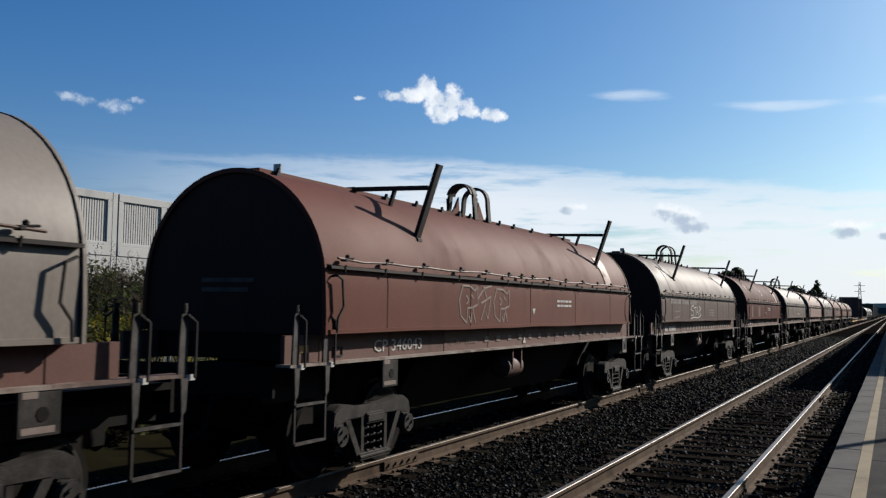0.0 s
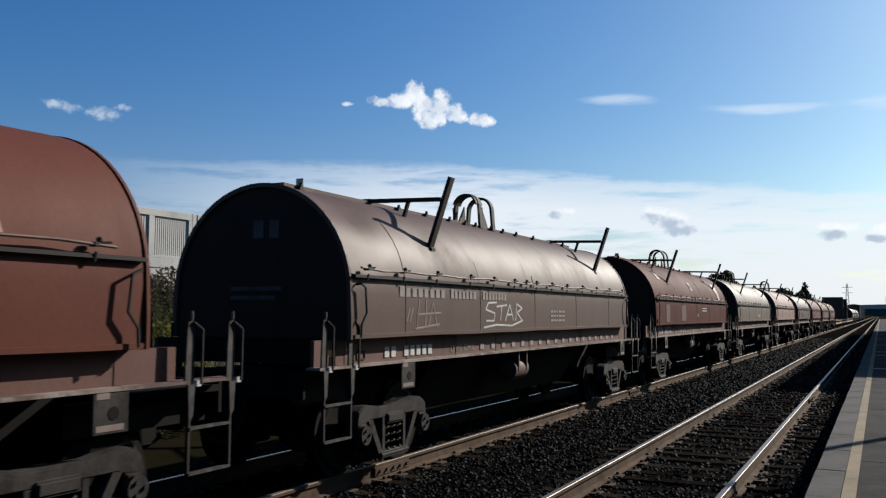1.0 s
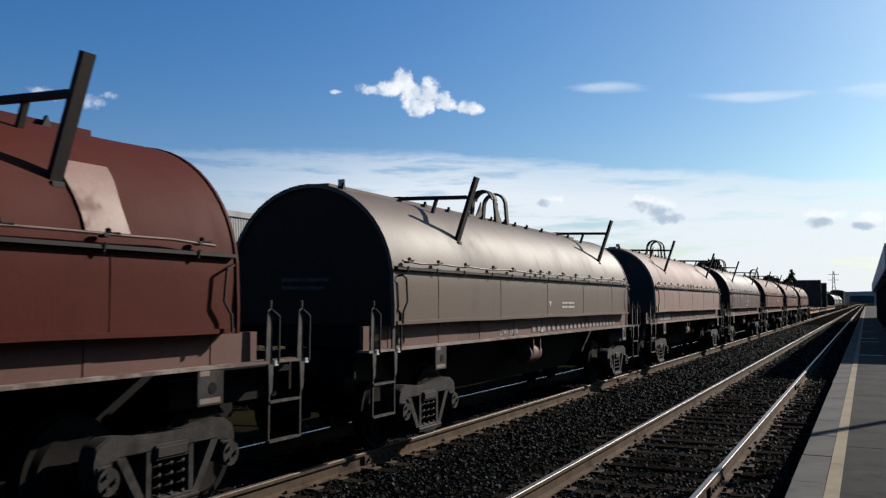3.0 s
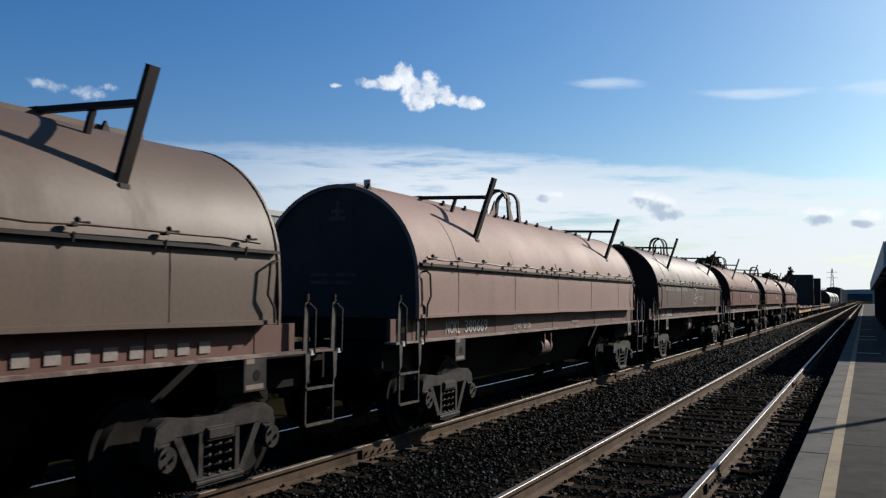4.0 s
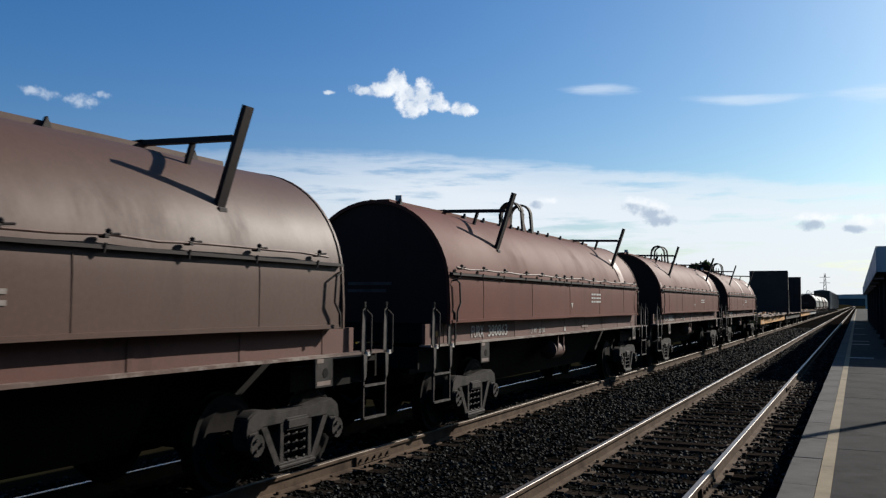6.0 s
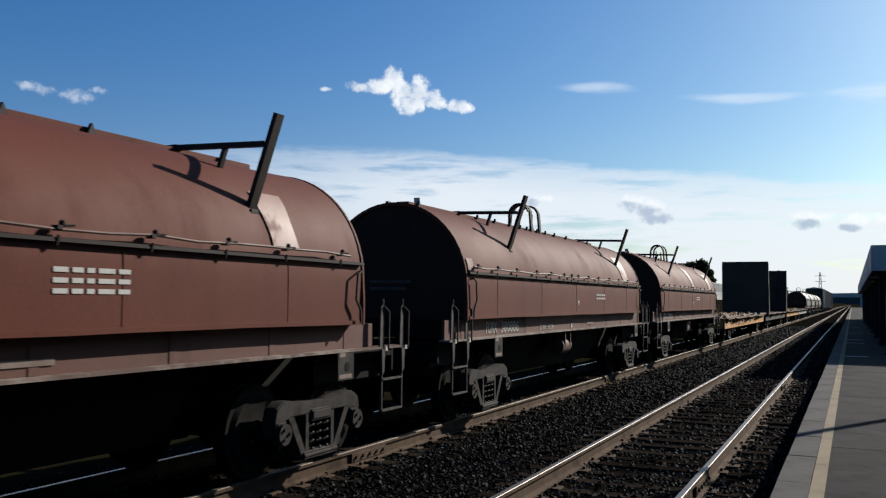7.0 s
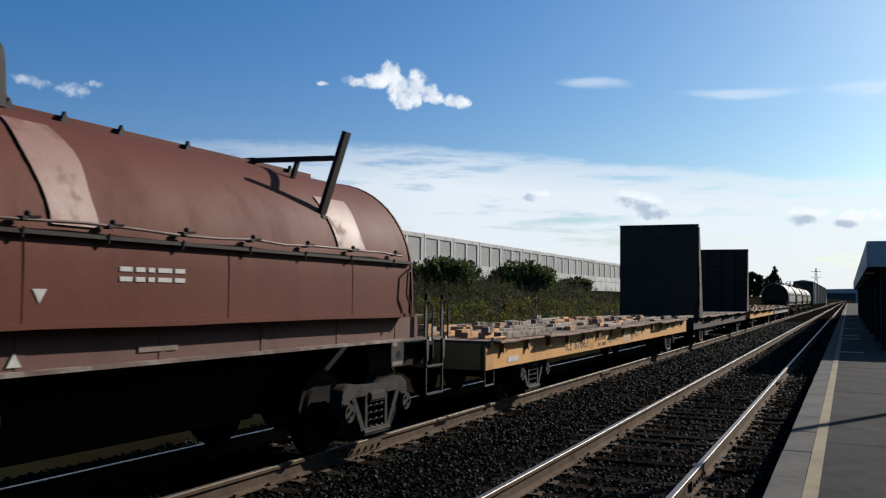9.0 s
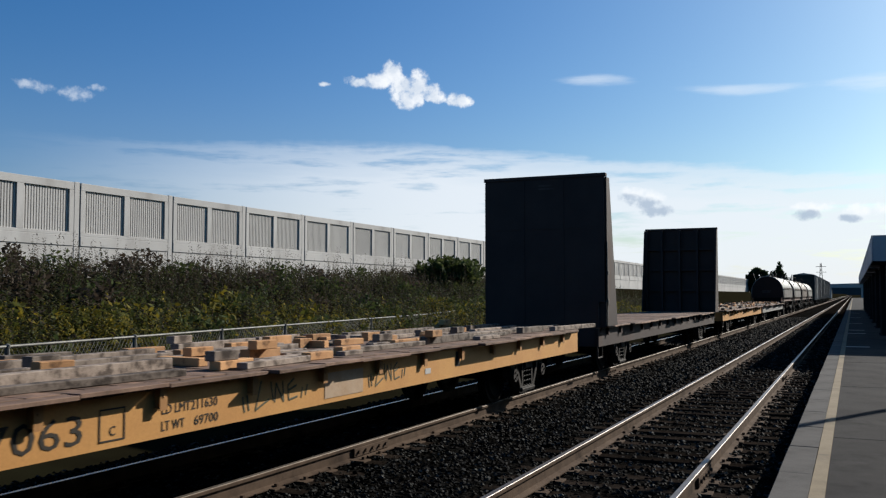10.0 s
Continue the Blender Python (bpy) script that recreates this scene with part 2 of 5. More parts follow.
M = dict(
    red=mat("red_paint", (0.203, 0.061, 0.038), (0.176, 0.0515, 0.032), 0.5, 0.68, bump=0.05, fine=25, dirt=(0.13, 0.046, 0.033), streaks=0.25, dirt_at=(0.5, 0.85), spec=0.1),
    dusty=mat("dusty_grey_paint", (0.33, 0.28, 0.235), (0.27, 0.225, 0.19), 0.7, 0.55, bump=0.06, fine=22, dirt=(0.17, 0.135, 0.11), streaks=0.2),
    deep_red=mat("deep_red_paint", (0.14, 0.03, 0.02), (0.12, 0.0245, 0.0165), 0.6, 0.68, bump=0.05, fine=25, dirt=(0.085, 0.023, 0.017), streaks=0.25, dirt_at=(0.5, 0.82), spec=0.05),
    brown=mat("brown_paint", (0.17, 0.1, 0.078), (0.146, 0.083, 0.063), 0.5, 0.56, bump=0.05, fine=22, dirt=(0.1, 0.058, 0.045), streaks=0.2, dirt_at=(0.48, 0.8), spec=0.14),
    tan=mat("tan_paint", (0.205, 0.142, 0.107), (0.18, 0.124, 0.093), 0.5, 0.58, bump=0.05, fine=22, dirt=(0.12, 0.08, 0.06), streaks=0.2, dirt_at=(0.5, 0.82), spec=0.18),
    pink=mat("pale_pink_paint", (0.47, 0.31, 0.262), (0.42, 0.275, 0.23), 0.7, 0.68, bump=0.05, fine=22, dirt=(0.3, 0.19, 0.155), streaks=0.2, dirt_at=(0.55, 0.85), spec=0.13),
    silver=mat("silver_paint", (0.42, 0.39, 0.36), (0.33, 0.3, 0.27), 0.7, 0.42, bump=0.06, fine=22, dirt=(0.16, 0.12, 0.1), streaks=0.2),
    sill=mat("sill_paint", (0.17, 0.068, 0.05), (0.2, 0.09, 0.068), 1.5, 0.7, bump=0.1, dirt=(0.08, 0.042, 0.033), streaks=0.3),
    sill_edge=mat("worn_edge", (0.5, 0.44, 0.39), (0.3, 0.21, 0.17), 2.6, 0.55, bump=0.1, dirt=(0.13, 0.062, 0.046), dirt_scale=1.1, dirt_at=(0.46, 0.56)),
    rod=mat("rusty_rod", (0.2, 0.105, 0.078), (0.12, 0.055, 0.04), 5.0, 0.65, bump=0.1),
    # grimy steel, its black set deeper to hold the shade under the cars
    black=mat("grimy_shade_black_steel", (0.014, 0.0125, 0.0115), (0.022, 0.02, 0.018), 2.0, 0.8, bump=0.2, dirt=(0.036, 0.028, 0.022), spec=0.06),
    # hood ends face away from the sun; their shade is in this colour
    end=mat("shaded_end_sheet", (0.055, 0.032, 0.026), (0.075, 0.042, 0.034), 1.2, 0.8, bump=0.1, dirt=(0.026, 0.019, 0.017), streaks=0.3, spec=0.1),
    steel=mat("dusty_cast_steel", (0.022, 0.019, 0.017), (0.078, 0.068, 0.062), 4.5, 0.75, bump=0.3, dirt=(0.011, 0.0095, 0.008), dirt_scale=3.0, spec=0.12),
    bracket=mat("bracket_steel", (0.024, 0.016, 0.015), (0.038, 0.025, 0.022), 3.0, 0.7, bump=0.15, spec=0.2),
    worn=mat("worn_handrail_steel", (0.14, 0.122, 0.113), (0.045, 0.036, 0.032), 6.0, 0.6, bump=0.1, dirt=(0.022, 0.018, 0.016), dirt_scale=5.0, dirt_at=(0.42, 0.6)),
    tread=mat("wheel_steel", (0.016, 0.014, 0.0125), (0.028, 0.024, 0.021), 4.0, 0.7, bump=0.1, spec=0.04),
    white=mat("faded_white_stencil", (0.88, 0.86, 0.82), (0.66, 0.63, 0.58), 6.0, 0.7, bump=0.02),
    name=mat("worn_cream_stencil", (0.46, 0.4, 0.36), (0.3, 0.24, 0.21), 7.0, 0.7, bump=0.02, dirt=(0.17, 0.11, 0.088), dirt_scale=4.0, dirt_at=(0.5, 0.62)),
    faint=mat("faint_patch", (0.125, 0.042, 0.031), (0.105, 0.03, 0.022), 2.0, 0.7, bump=0.03),
    primer=mat("pale_primer_patch", (0.42, 0.25, 0.21), (0.33, 0.18, 0.15), 4.0, 0.7, bump=0.03),
    ghost=mat("faded_stencil", (0.36, 0.28, 0.24), (0.24, 0.16, 0.13), 5.0, 0.7, bump=0.02),
    dim=mat("sooty_stencil", (0.16, 0.13, 0.12), (0.08, 0.06, 0.055), 5.0, 0.7, bump=0.02),
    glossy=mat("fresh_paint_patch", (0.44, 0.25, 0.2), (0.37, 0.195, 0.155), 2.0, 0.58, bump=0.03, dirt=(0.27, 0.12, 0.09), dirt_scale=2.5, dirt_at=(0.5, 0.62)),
    yellow=mat("yellow_car_paint", (0.98, 0.51, 0.15), (0.86, 0.42, 0.12), 1.4, 0.65, bump=0.08, dirt=(0.42, 0.2, 0.085), streaks=0.25, dirt_at=(0.54, 0.78)),
    deck=mat("weathered_deck", (0.42, 0.26, 0.18), (0.24, 0.15, 0.105), 3.0, 0.85, bump=0.3, random_obj=0.6, dirt=(0.1, 0.062, 0.046), dirt_scale=2.5),
    letter=mat("black_stencil", (0.03, 0.025, 0.02), (0.06, 0.045, 0.03), 6.0, 0.7, bump=0.02),
    rail_head=mat("polished_rail_head", (0.36, 0.32, 0.29), (0.26, 0.23, 0.205), 6.0, 0.48, metal=0.85, bump=0.03),
    rail_web=mat("rusty_rail", (0.18, 0.125, 0.088), (0.12, 0.083, 0.06), 4.0, 0.9, bump=0.2, dirt=(0.055, 0.04, 0.032), spec=0.05),
    rail_shiny=mat("shiny_rail_head", (0.9, 0.88, 0.85), (0.75, 0.73, 0.7), 6.0, 0.2, metal=0.95, bump=0.0),
    rail_dull=mat("dusty_rail_head", (0.3, 0.25, 0.2), (0.22, 0.18, 0.15), 6.0, 0.5, metal=0.5, bump=0.05),
    tie=mat("weathered_tie", (0.04, 0.031, 0.025), (0.022, 0.018, 0.015), 4.0, 0.95, bump=0.7, fine=18, random_obj=0.9, bump_dist=0.03, spec=0.0),
    tie_far=mat("weathered_tie_far", (0.04, 0.031, 0.025), (0.022, 0.018, 0.015), 4.0, 0.95, bump=0.6, island=0.9, spec=0.0),
    ballast=mat("ballast_bed", (0.022, 0.021, 0.019), (0.007, 0.007, 0.0065), 14.0, 0.95, bump=1.0, fine=30, dirt=(0.017, 0.014, 0.012), bump_dist=0.05, spec=0.0),
    stone=mat("ballast_stone", (0.036, 0.036, 0.0335), (0.0095, 0.01, 0.0092), 9.0, 0.8, bump=0.3, island=2.0, spec=0.04, pale=4.0),
    coping=mat("platform_coping", (0.18, 0.172, 0.163), (0.13, 0.126, 0.12), 2.2, 0.9, bump=0.25, dirt=(0.085, 0.08, 0.076), random_obj=0.2, spec=0.05),
    stripe=mat("tactile_stripe", (0.43, 0.345, 0.225), (0.36, 0.29, 0.19), 2.5, 0.85, bump=0.2, dirt=(0.22, 0.19, 0.15), spec=0.1),
    paving=mat("platform_asphalt", (0.07, 0.068, 0.067), (0.052, 0.05, 0.05), 1.2, 0.9, bump=0.35, fine=120, dirt=(0.04, 0.039, 0.038), spec=0.04),
    # white of the platform bars that stand in for sunlit gaps
    line=mat("white_line_paint", (0.7, 0.7, 0.68), (0.55, 0.55, 0.53), 5.0, 0.7),
    concrete=mat("noise_wall_concrete", (0.82, 0.805, 0.78), (0.73, 0.715, 0.69), 0.5, 0.9, bump=0.15, dirt=(0.62, 0.6, 0.57), streaks=0.3, random_obj=0.12),
    # concrete behind the ribs, darkened in colour for the shade in the gaps
    recess=mat("shaded_rib_recess", (0.26, 0.255, 0.25), (0.2, 0.196, 0.192), 0.6, 0.9, bump=0.15, random_obj=0.15),
    soil=mat("embankment_soil", (0.026, 0.025, 0.013), (0.019, 0.016, 0.009), 0.7, 0.95, bump=0.5, dirt=(0.035, 0.03, 0.015), spec=0.0),
    galv=mat("galvanised_pipe", (0.24, 0.24, 0.22), (0.16, 0.16, 0.15), 5.0, 0.6, metal=0.3, bump=0.05),
    mesh_wire=mat("fence_wire", (0.2, 0.2, 0.19), (0.14, 0.14, 0.13), 5.0, 0.6, metal=0.4, bump=0.0),
    fascia=mat("shelter_fascia", (0.72, 0.73, 0.75), (0.62, 0.63, 0.65), 1.0, 0.6, bump=0.05),
    shelter=mat("shelter_dark_steel", (0.03, 0.031, 0.034), (0.02, 0.021, 0.024), 2.0, 0.7, bump=0.05, spec=0.08),
    fade=mat("faded_yellow_patch", (0.78, 0.58, 0.4), (0.66, 0.44, 0.26), 4.0, 0.7, bump=0.05),
    tag=mat("olive_spray_paint", (0.1, 0.1, 0.055), (0.2, 0.17, 0.08), 5.0, 0.7, bump=0.02),
    fir=mat("fresh_lumber", (0.95, 0.52, 0.23), (0.78, 0.4, 0.17), 5.0, 0.8, bump=0.3, random_obj=0.5, dirt=(0.2, 0.11, 0.06), dirt_scale=7.0, dirt_at=(0.54, 0.7)),
    old=mat("grey_lumber", (0.52, 0.42, 0.34), (0.26, 0.2, 0.16), 6.0, 0.85, bump=0.4, random_obj=0.9, dirt=(0.075, 0.057, 0.047), dirt_scale=6.0, dirt_at=(0.47, 0.64)),
    bulk=mat("bulkhead_steel", (0.068, 0.05, 0.047), (0.1, 0.072, 0.064), 1.0, 0.7, bump=0.1, dirt=(0.12, 0.072, 0.058), streaks=0.2, spec=0.16),
    grey_car=mat("grey_car_paint", (0.3, 0.3, 0.3), (0.23, 0.225, 0.22), 0.7, 0.6, bump=0.05, dirt=(0.13, 0.11, 0.1), streaks=0.2),
    pale_car=mat("pale_car_paint", (0.55, 0.54, 0.52), (0.45, 0.44, 0.42), 0.7, 0.6, bump=0.05, dirt=(0.25, 0.22, 0.2), streaks=0.2),
    # greyer end sheet, likewise coloured darker for its shaded side
    pale_end=mat("shaded_grey_end_sheet", (0.1, 0.082, 0.082), (0.075, 0.062, 0.062), 1.2, 0.75, bump=0.1, dirt=(0.05, 0.042, 0.042), streaks=0.3, spec=0.1),
    green_end=mat("dark_green_paint", (0.03, 0.045, 0.038), (0.022, 0.034, 0.03), 1.0, 0.7, bump=0.05),
    brick=mat("dark_brick", (0.2, 0.1, 0.075), (0.14, 0.07, 0.055), 2.0, 0.9, bump=0.3, dirt=(0.09, 0.06, 0.05), spec=0.1),
    bark=mat("bark", (0.08, 0.06, 0.045), (0.05, 0.04, 0.03), 4.0, 0.9, bump=0.5),
    haze=mat("distant_hill", (0.1, 0.13, 0.15), (0.08, 0.105, 0.12), 0.01, 1.0, bump=0.0),
    weed=leaf_mat("weed_leaves", [(0.0, (0.055, 0.065, 0.026)), (0.22, (0.08, 0.098, 0.034)), (0.42, (0.11, 0.122, 0.044)), (0.58, (0.1, 0.078, 0.05)), (0.74, (0.145, 0.15, 0.055)), (0.86, (0.08, 0.058, 0.044))]),
    bloom=leaf_mat("goldenrod_bloom", [(0.0, (0.36, 0.28, 0.035)), (0.3, (0.25, 0.22, 0.04)), (0.6, (0.15, 0.165, 0.035))]),
    dry=leaf_mat("dry_seed_heads", [(0.0, (0.095, 0.072, 0.05)), (0.5, (0.15, 0.118, 0.085)), (0.8, (0.065, 0.048, 0.036))]),
    bush=leaf_mat("bush_leaves", [(0.0, (0.07, 0.1, 0.032)), (0.4, (0.1, 0.135, 0.042)), (0.75, (0.15, 0.175, 0.058))]),
    tree=leaf_mat("tree_leaves", [(0.0, (0.035, 0.065, 0.022)), (0.5, (0.055, 0.09, 0.03)), (0.8, (0.08, 0.115, 0.04))]),
)

# ---------------------------------------------------------------- mesh helpers


def box(bm, x0, x1, y0, y1, z0, z1, bevel=0.0):
    m = Matrix.Translation(((x0 + x1) / 2, (y0 + y1) / 2, (z0 + z1) / 2)) @ Matrix.Diagonal((abs(x1 - x0), abs(y1 - y0), abs(z1 - z0), 1))
    r = bmesh.ops.create_cube(bm, size=1.0, matrix=m)
    if bevel:
        edges = list({e for v in r["verts"] for e in v.link_edges})
        bmesh.ops.bevel(bm, geom=edges, offset=bevel, segments=1, affect="EDGES")
    return bm


def rod(bm, p, q, r, n=8, r2=None):
    p, q = Vector(p), Vector(q)
    d = q - p
    m = Matrix.Translation((p + q) / 2) @ d.to_track_quat("Z", "Y").to_matrix().to_4x4()
    bmesh.ops.create_cone(bm, cap_ends=True, segments=n, radius1=r, radius2=r if r2 is None else r2, depth=d.length, matrix=m)
    return bm


def bar(bm, p, q, w, h, up=(0, 0, 1)):
    """A square-edged bar from p to q."""
    p, q, up = Vector(p), Vector(q), Vector(up)
    z = (q - p).normalized()
    x = up.cross(z).normalized()
    y = z.cross(x)
    m = Matrix((x, y, z)).transposed().to_4x4()
    m = Matrix.Translation((p + q) / 2) @ m @ Matrix.Diagonal((w, h, (q - p).length, 1))
    bmesh.ops.create_cube(bm, size=1.0, matrix=m)
    return bm


def path(bm, pts, r, n=6):
    for a, b in zip(pts, pts[1:]):
        rod(bm, a, b, r, n)
    for p in pts[1:-1]:
        bmesh.ops.create_icosphere(bm, subdivisions=1, radius=r, matrix=Matrix.Translation(p))
    return bm


def tube(bm, pts, r, n=6):
    """One unbroken rod that runs along y through its points."""
    rings = [[bm.verts.new((x + r * math.cos(k * 2 * math.pi / n), y, z + r * math.sin(k * 2 * math.pi / n))) for k in range(n)] for x, y, z in pts]
    for p, q in zip(rings, rings[1:]):
        for k in range(n):
            bm.faces.new((p[k], p[(k + 1) % n], q[(k + 1) % n], q[k]))
    bm.faces.new(rings[0]), bm.faces.new(rings[-1])
    return bm


def slab(bm, outline, axis, a, b):
    """Pulls a closed 2D outline along an axis from a to b. Axis y: outline is (x, z); x: (y, z)."""
    def at(p, c):
        return (p[0], c, p[1]) if axis == "y" else (c, p[0], p[1])
    low, top = [bm.verts.new(at(p, a)) for p in outline], [bm.verts.new(at(p, b)) for p in outline]
    k = len(outline)
    for i in range(k):
        bm.faces.new((low[i], low[(i + 1) % k], top[(i + 1) % k], top[i]))
    bm.faces.new(low), bm.faces.new(top)
    return bm


def data_of(name, bm, material, smooth=False):
    bmesh.ops.recalc_face_normals(bm, faces=bm.faces)
    me = bpy.data.meshes.new(name)
    bm.to_mesh(me)
    bm.free()
    me.materials.append(material)
    if smooth:
        me.polygons.foreach_set("use_smooth", [True] * len(me.polygons))
        me.set_sharp_from_angle(angle=radians(35))
    return me


CACHE = {}


def shared(key, material, build, smooth=False):
    """The mesh of that key, built once."""
    if key not in CACHE:
        bm = bmesh.new()
        build(bm)
        CACHE[key] = data_of(key.split(":")[0], bm, material, smooth)
    return CACHE[key]


def place(name, me, parent, m=None, label="", material=None):
    """Links a mesh as one object under a thing or a part."""
    ob = new(name, me)
    ob.parent = parent
    if m is not None:
        ob.matrix_basis = m
    if label:
        ob["label"] = label
    if material is not None:
        ob.material_slots[0].link = "OBJECT"
        ob.material_slots[0].material = material
    return ob


def part(name, bm, material, parent, label="", smooth=False):
    return place(name, data_of(name, bm, material, smooth), parent, None, label)


def thing(name, at, label, category, group="", kind=""):
    ob = new(name)
    ob.matrix_basis = pose(*at)
    return tagged(ob, label, category, group, kind)


def soup(name, verts, faces, material):
    me = bpy.data.meshes.new(name)
    me.from_pydata(verts, [], faces)
    me.materials.append(material)
    return me


def lettering(text, size, width=None):
    """Flat letters as a mesh: x to the right, y up, from the lower left corner."""
    key = f"text:{text}:{size}:{width}"
    if key in CACHE:
        return CACHE[key]
    cu = bpy.data.curves.new("lettering", "FONT")
    cu.body, cu.size, cu.extrude, cu.resolution_u = text, size, 0.001, 2
    ob = bpy.data.objects.new("lettering", cu)
    scene.collection.objects.link(ob)
    bpy.context.view_layer.update()
    me = bpy.data.meshes.new_from_object(ob.evaluated_get(bpy.context.evaluated_depsgraph_get()))
    bpy.data.objects.remove(ob)
    xs = [v.co.x for v in me.vertices]
    if width:
        k, x0 = width / (max(xs) - min(xs)), min(xs)
        for v in me.vertices:
            v.co.x = (v.co.x - x0) * k
    me.materials.clear()
    me.materials.append(M["white"])
    CACHE[key] = me
    return me


def on_side(x, y, z):
    """The pose of lettering on a face that looks along +x, reading along +y."""
    return Matrix.Translation((x, y, z)) @ Euler((radians(90), 0, radians(90))).to_matrix().to_4x4()


def on_end(x, y, z):
    """The pose of lettering on a face that looks along -y, reading along +x."""
    return Matrix.Translation((x, y, z)) @ Euler((radians(90), 0, 0)).to_matrix().to_4x4()


# ---------------------------------------------------------------- ground, tracks, platform
NEAR_X, FAR_X = -2.22, -6.15         # track centres; z = 0 is the top of the rails
GAUGE = 1.505


def ground_z(x, y):
    if x > -0.7:
        return -0.45
    if x > -8.3:
        return -0.27
    if x > -9.2:
        return -0.27 - (-8.3 - x) / 0.9 * 0.3
    if x > -11.5:
        return -0.57 + (-9.2 - x) / 2.3 * 0.35
    rise = min(1.0, (-11.5 - x) / 11.5)
    rise = rise * rise * (3 - 2 * rise) * 0.45 + rise * 0.55
    return -0.22 + rise * 2.55


def make_ground():
    bm = bmesh.new()
    xs = [-3000, -600, -150, -60, -35, -27, -25, -24.2, -23.2, -21, -19, -17, -15, -13, -12, -11.5, -10.5, -9.2, -8.3, -7, -5, -3, -0.7, -0.6, 6, 30, 200, 3000]
    ys = [-400, -60, -20, -8] + list(np.linspace(0, 70, 36)) + [80, 95, 115, 140, 180, 240, 340, 520, 900, 1600, 3200]
    grid = []
    for y in ys:
        row = []
        for x in xs:
            z = ground_z(x, y) if x > -27 else 2.3
            if -24 < x < -9.3 and -8 < y < 100:
                z += 0.16 * noise.noise(Vector((x * 0.5, y * 0.35, 3.1)))
            row.append(bm.verts.new((x, y, z)))
        grid.append(row)
    for r0, r1 in zip(grid, grid[1:]):
        for i in range(len(xs) - 1):
            bm.faces.new((r0[i], r0[i + 1], r1[i + 1], r1[i]))
    me = data_of("ground", bm, M["soil"], True)
    tagged(new("ground", me), "grassy earth embankment beside the railway", "ground", kind="structure")
    bm = bmesh.new()
    slab(bm, [(-8.25, -0.5), (-7.75, -0.196), (-0.62, -0.196), (-0.62, -0.5)], "y", -60, 1500)
    tagged(new("ballast", data_of("ballast", bm, M["ballast"])), "dark crushed-stone ballast between and under the tracks", "ballast", kind="structure")


RAIL = [(-0.07, -0.172), (0.07, -0.172), (0.07, -0.16), (0.014, -0.14), (0.009, -0.04), (0.036, -0.032), (0.036, -0.006), (0.03, 0.0),
        (-0.03, 0.0), (-0.036, -0.006), (-0.036, -0.032), (-0.009, -0.04), (-0.014, -0.14), (-0.07, -0.16)]


def make_track(cx, head, label, seed):
    rnd = random.Random(seed)
    track = thing("railway_track", (cx, 0, 0), label, "railway track", "parallel tracks", "structure")
    for side in (-1, 1):
        bm = bmesh.new()
        slab(bm, [(side * GAUGE / 2 + x, z) for x, z in RAIL], "y", -40, 1500)
        rail = part("rail", bm, M["rail_web"], track)
        bm = bmesh.new()
        c = side * GAUGE / 2
        slab(bm, [(c - 0.031, -0.001), (c + 0.031, -0.001), (c + 0.026, 0.0035), (c - 0.026, 0.0035)], "y", -40, 1500)
        part("rail_head", bm, head[side > 0], rail, "worn bright running surface")
    tie = shared("tie", M["tie"], lambda bm: box(bm, -1.3, 1.3, -0.115, 0.115, -0.36, -0.175, 0.012))
    plate = shared("tie_plate", M["rail_web"], lambda bm: (box(bm, -0.17, 0.17, -0.09, 0.09, -0.18, -0.158, 0.004), box(bm, -0.115, -0.08, -0.05, -0.02, -0.16, -0.128), box(bm, 0.08, 0.115, 0.02, 0.05, -0.16, -0.128)))
    y, k = 1.0 - 24 * 0.54, 0
    far_v, far_f = [], []
    while y < 420:
        yy = y + rnd.uniform(-0.03, 0.03)
        if k < 134:
            ob = place("tie", tie, track, pose(rnd.uniform(-0.06, 0.06), yy, rnd.uniform(-0.018, 0.01), 0, 0, rnd.uniform(-1.2, 1.2)))
            if k < 84:
                for side in (-1, 1):
                    place("tie_plate", plate, ob, pose(side * GAUGE / 2, 0, 0.0))
        else:
            b, o = len(far_v), rnd.uniform(-0.06, 0.06)
            far_v += [(o - 1.3, yy - 0.115, -0.3), (o + 1.3, yy - 0.115, -0.3), (o + 1.3, yy + 0.115, -0.3), (o - 1.3, yy + 0.115, -0.3),
                      (o - 1.3, yy - 0.115, -0.18), (o + 1.3, yy - 0.115, -0.18), (o + 1.3, yy + 0.115, -0.18), (o - 1.3, yy + 0.115, -0.18)]
            far_f += [(b + 4, b + 5, b + 6, b + 7), (b, b + 1, b + 5, b + 4), (b + 1, b + 2, b + 6, b + 5), (b + 3, b, b + 4, b + 7)]
        y += 0.54
        k += 1
    tagged(place("far_ties", soup("far_ties", far_v, far_f, M["tie_far"]), track), kind="stuff")
    # joint bars on the rail nearest to the platform
    for jy in (9.55, 21.4):
        bm = bmesh.new()
        for s in (-1, 1):
            box(bm, GAUGE / 2 + s * 0.014, GAUGE / 2 + s * 0.045, jy - 0.42, jy + 0.42, -0.14, -0.035, 0.006)
            for i in range(5):
                rod(bm, (GAUGE / 2, jy - 0.33 + i * 0.165, -0.085), (GAUGE / 2 + s * 0.07, jy - 0.33 + i * 0.165, -0.085), 0.02, 6)
        part("joint_bar", bm, M["rail_web"], track, "bolted rusty joint bar")


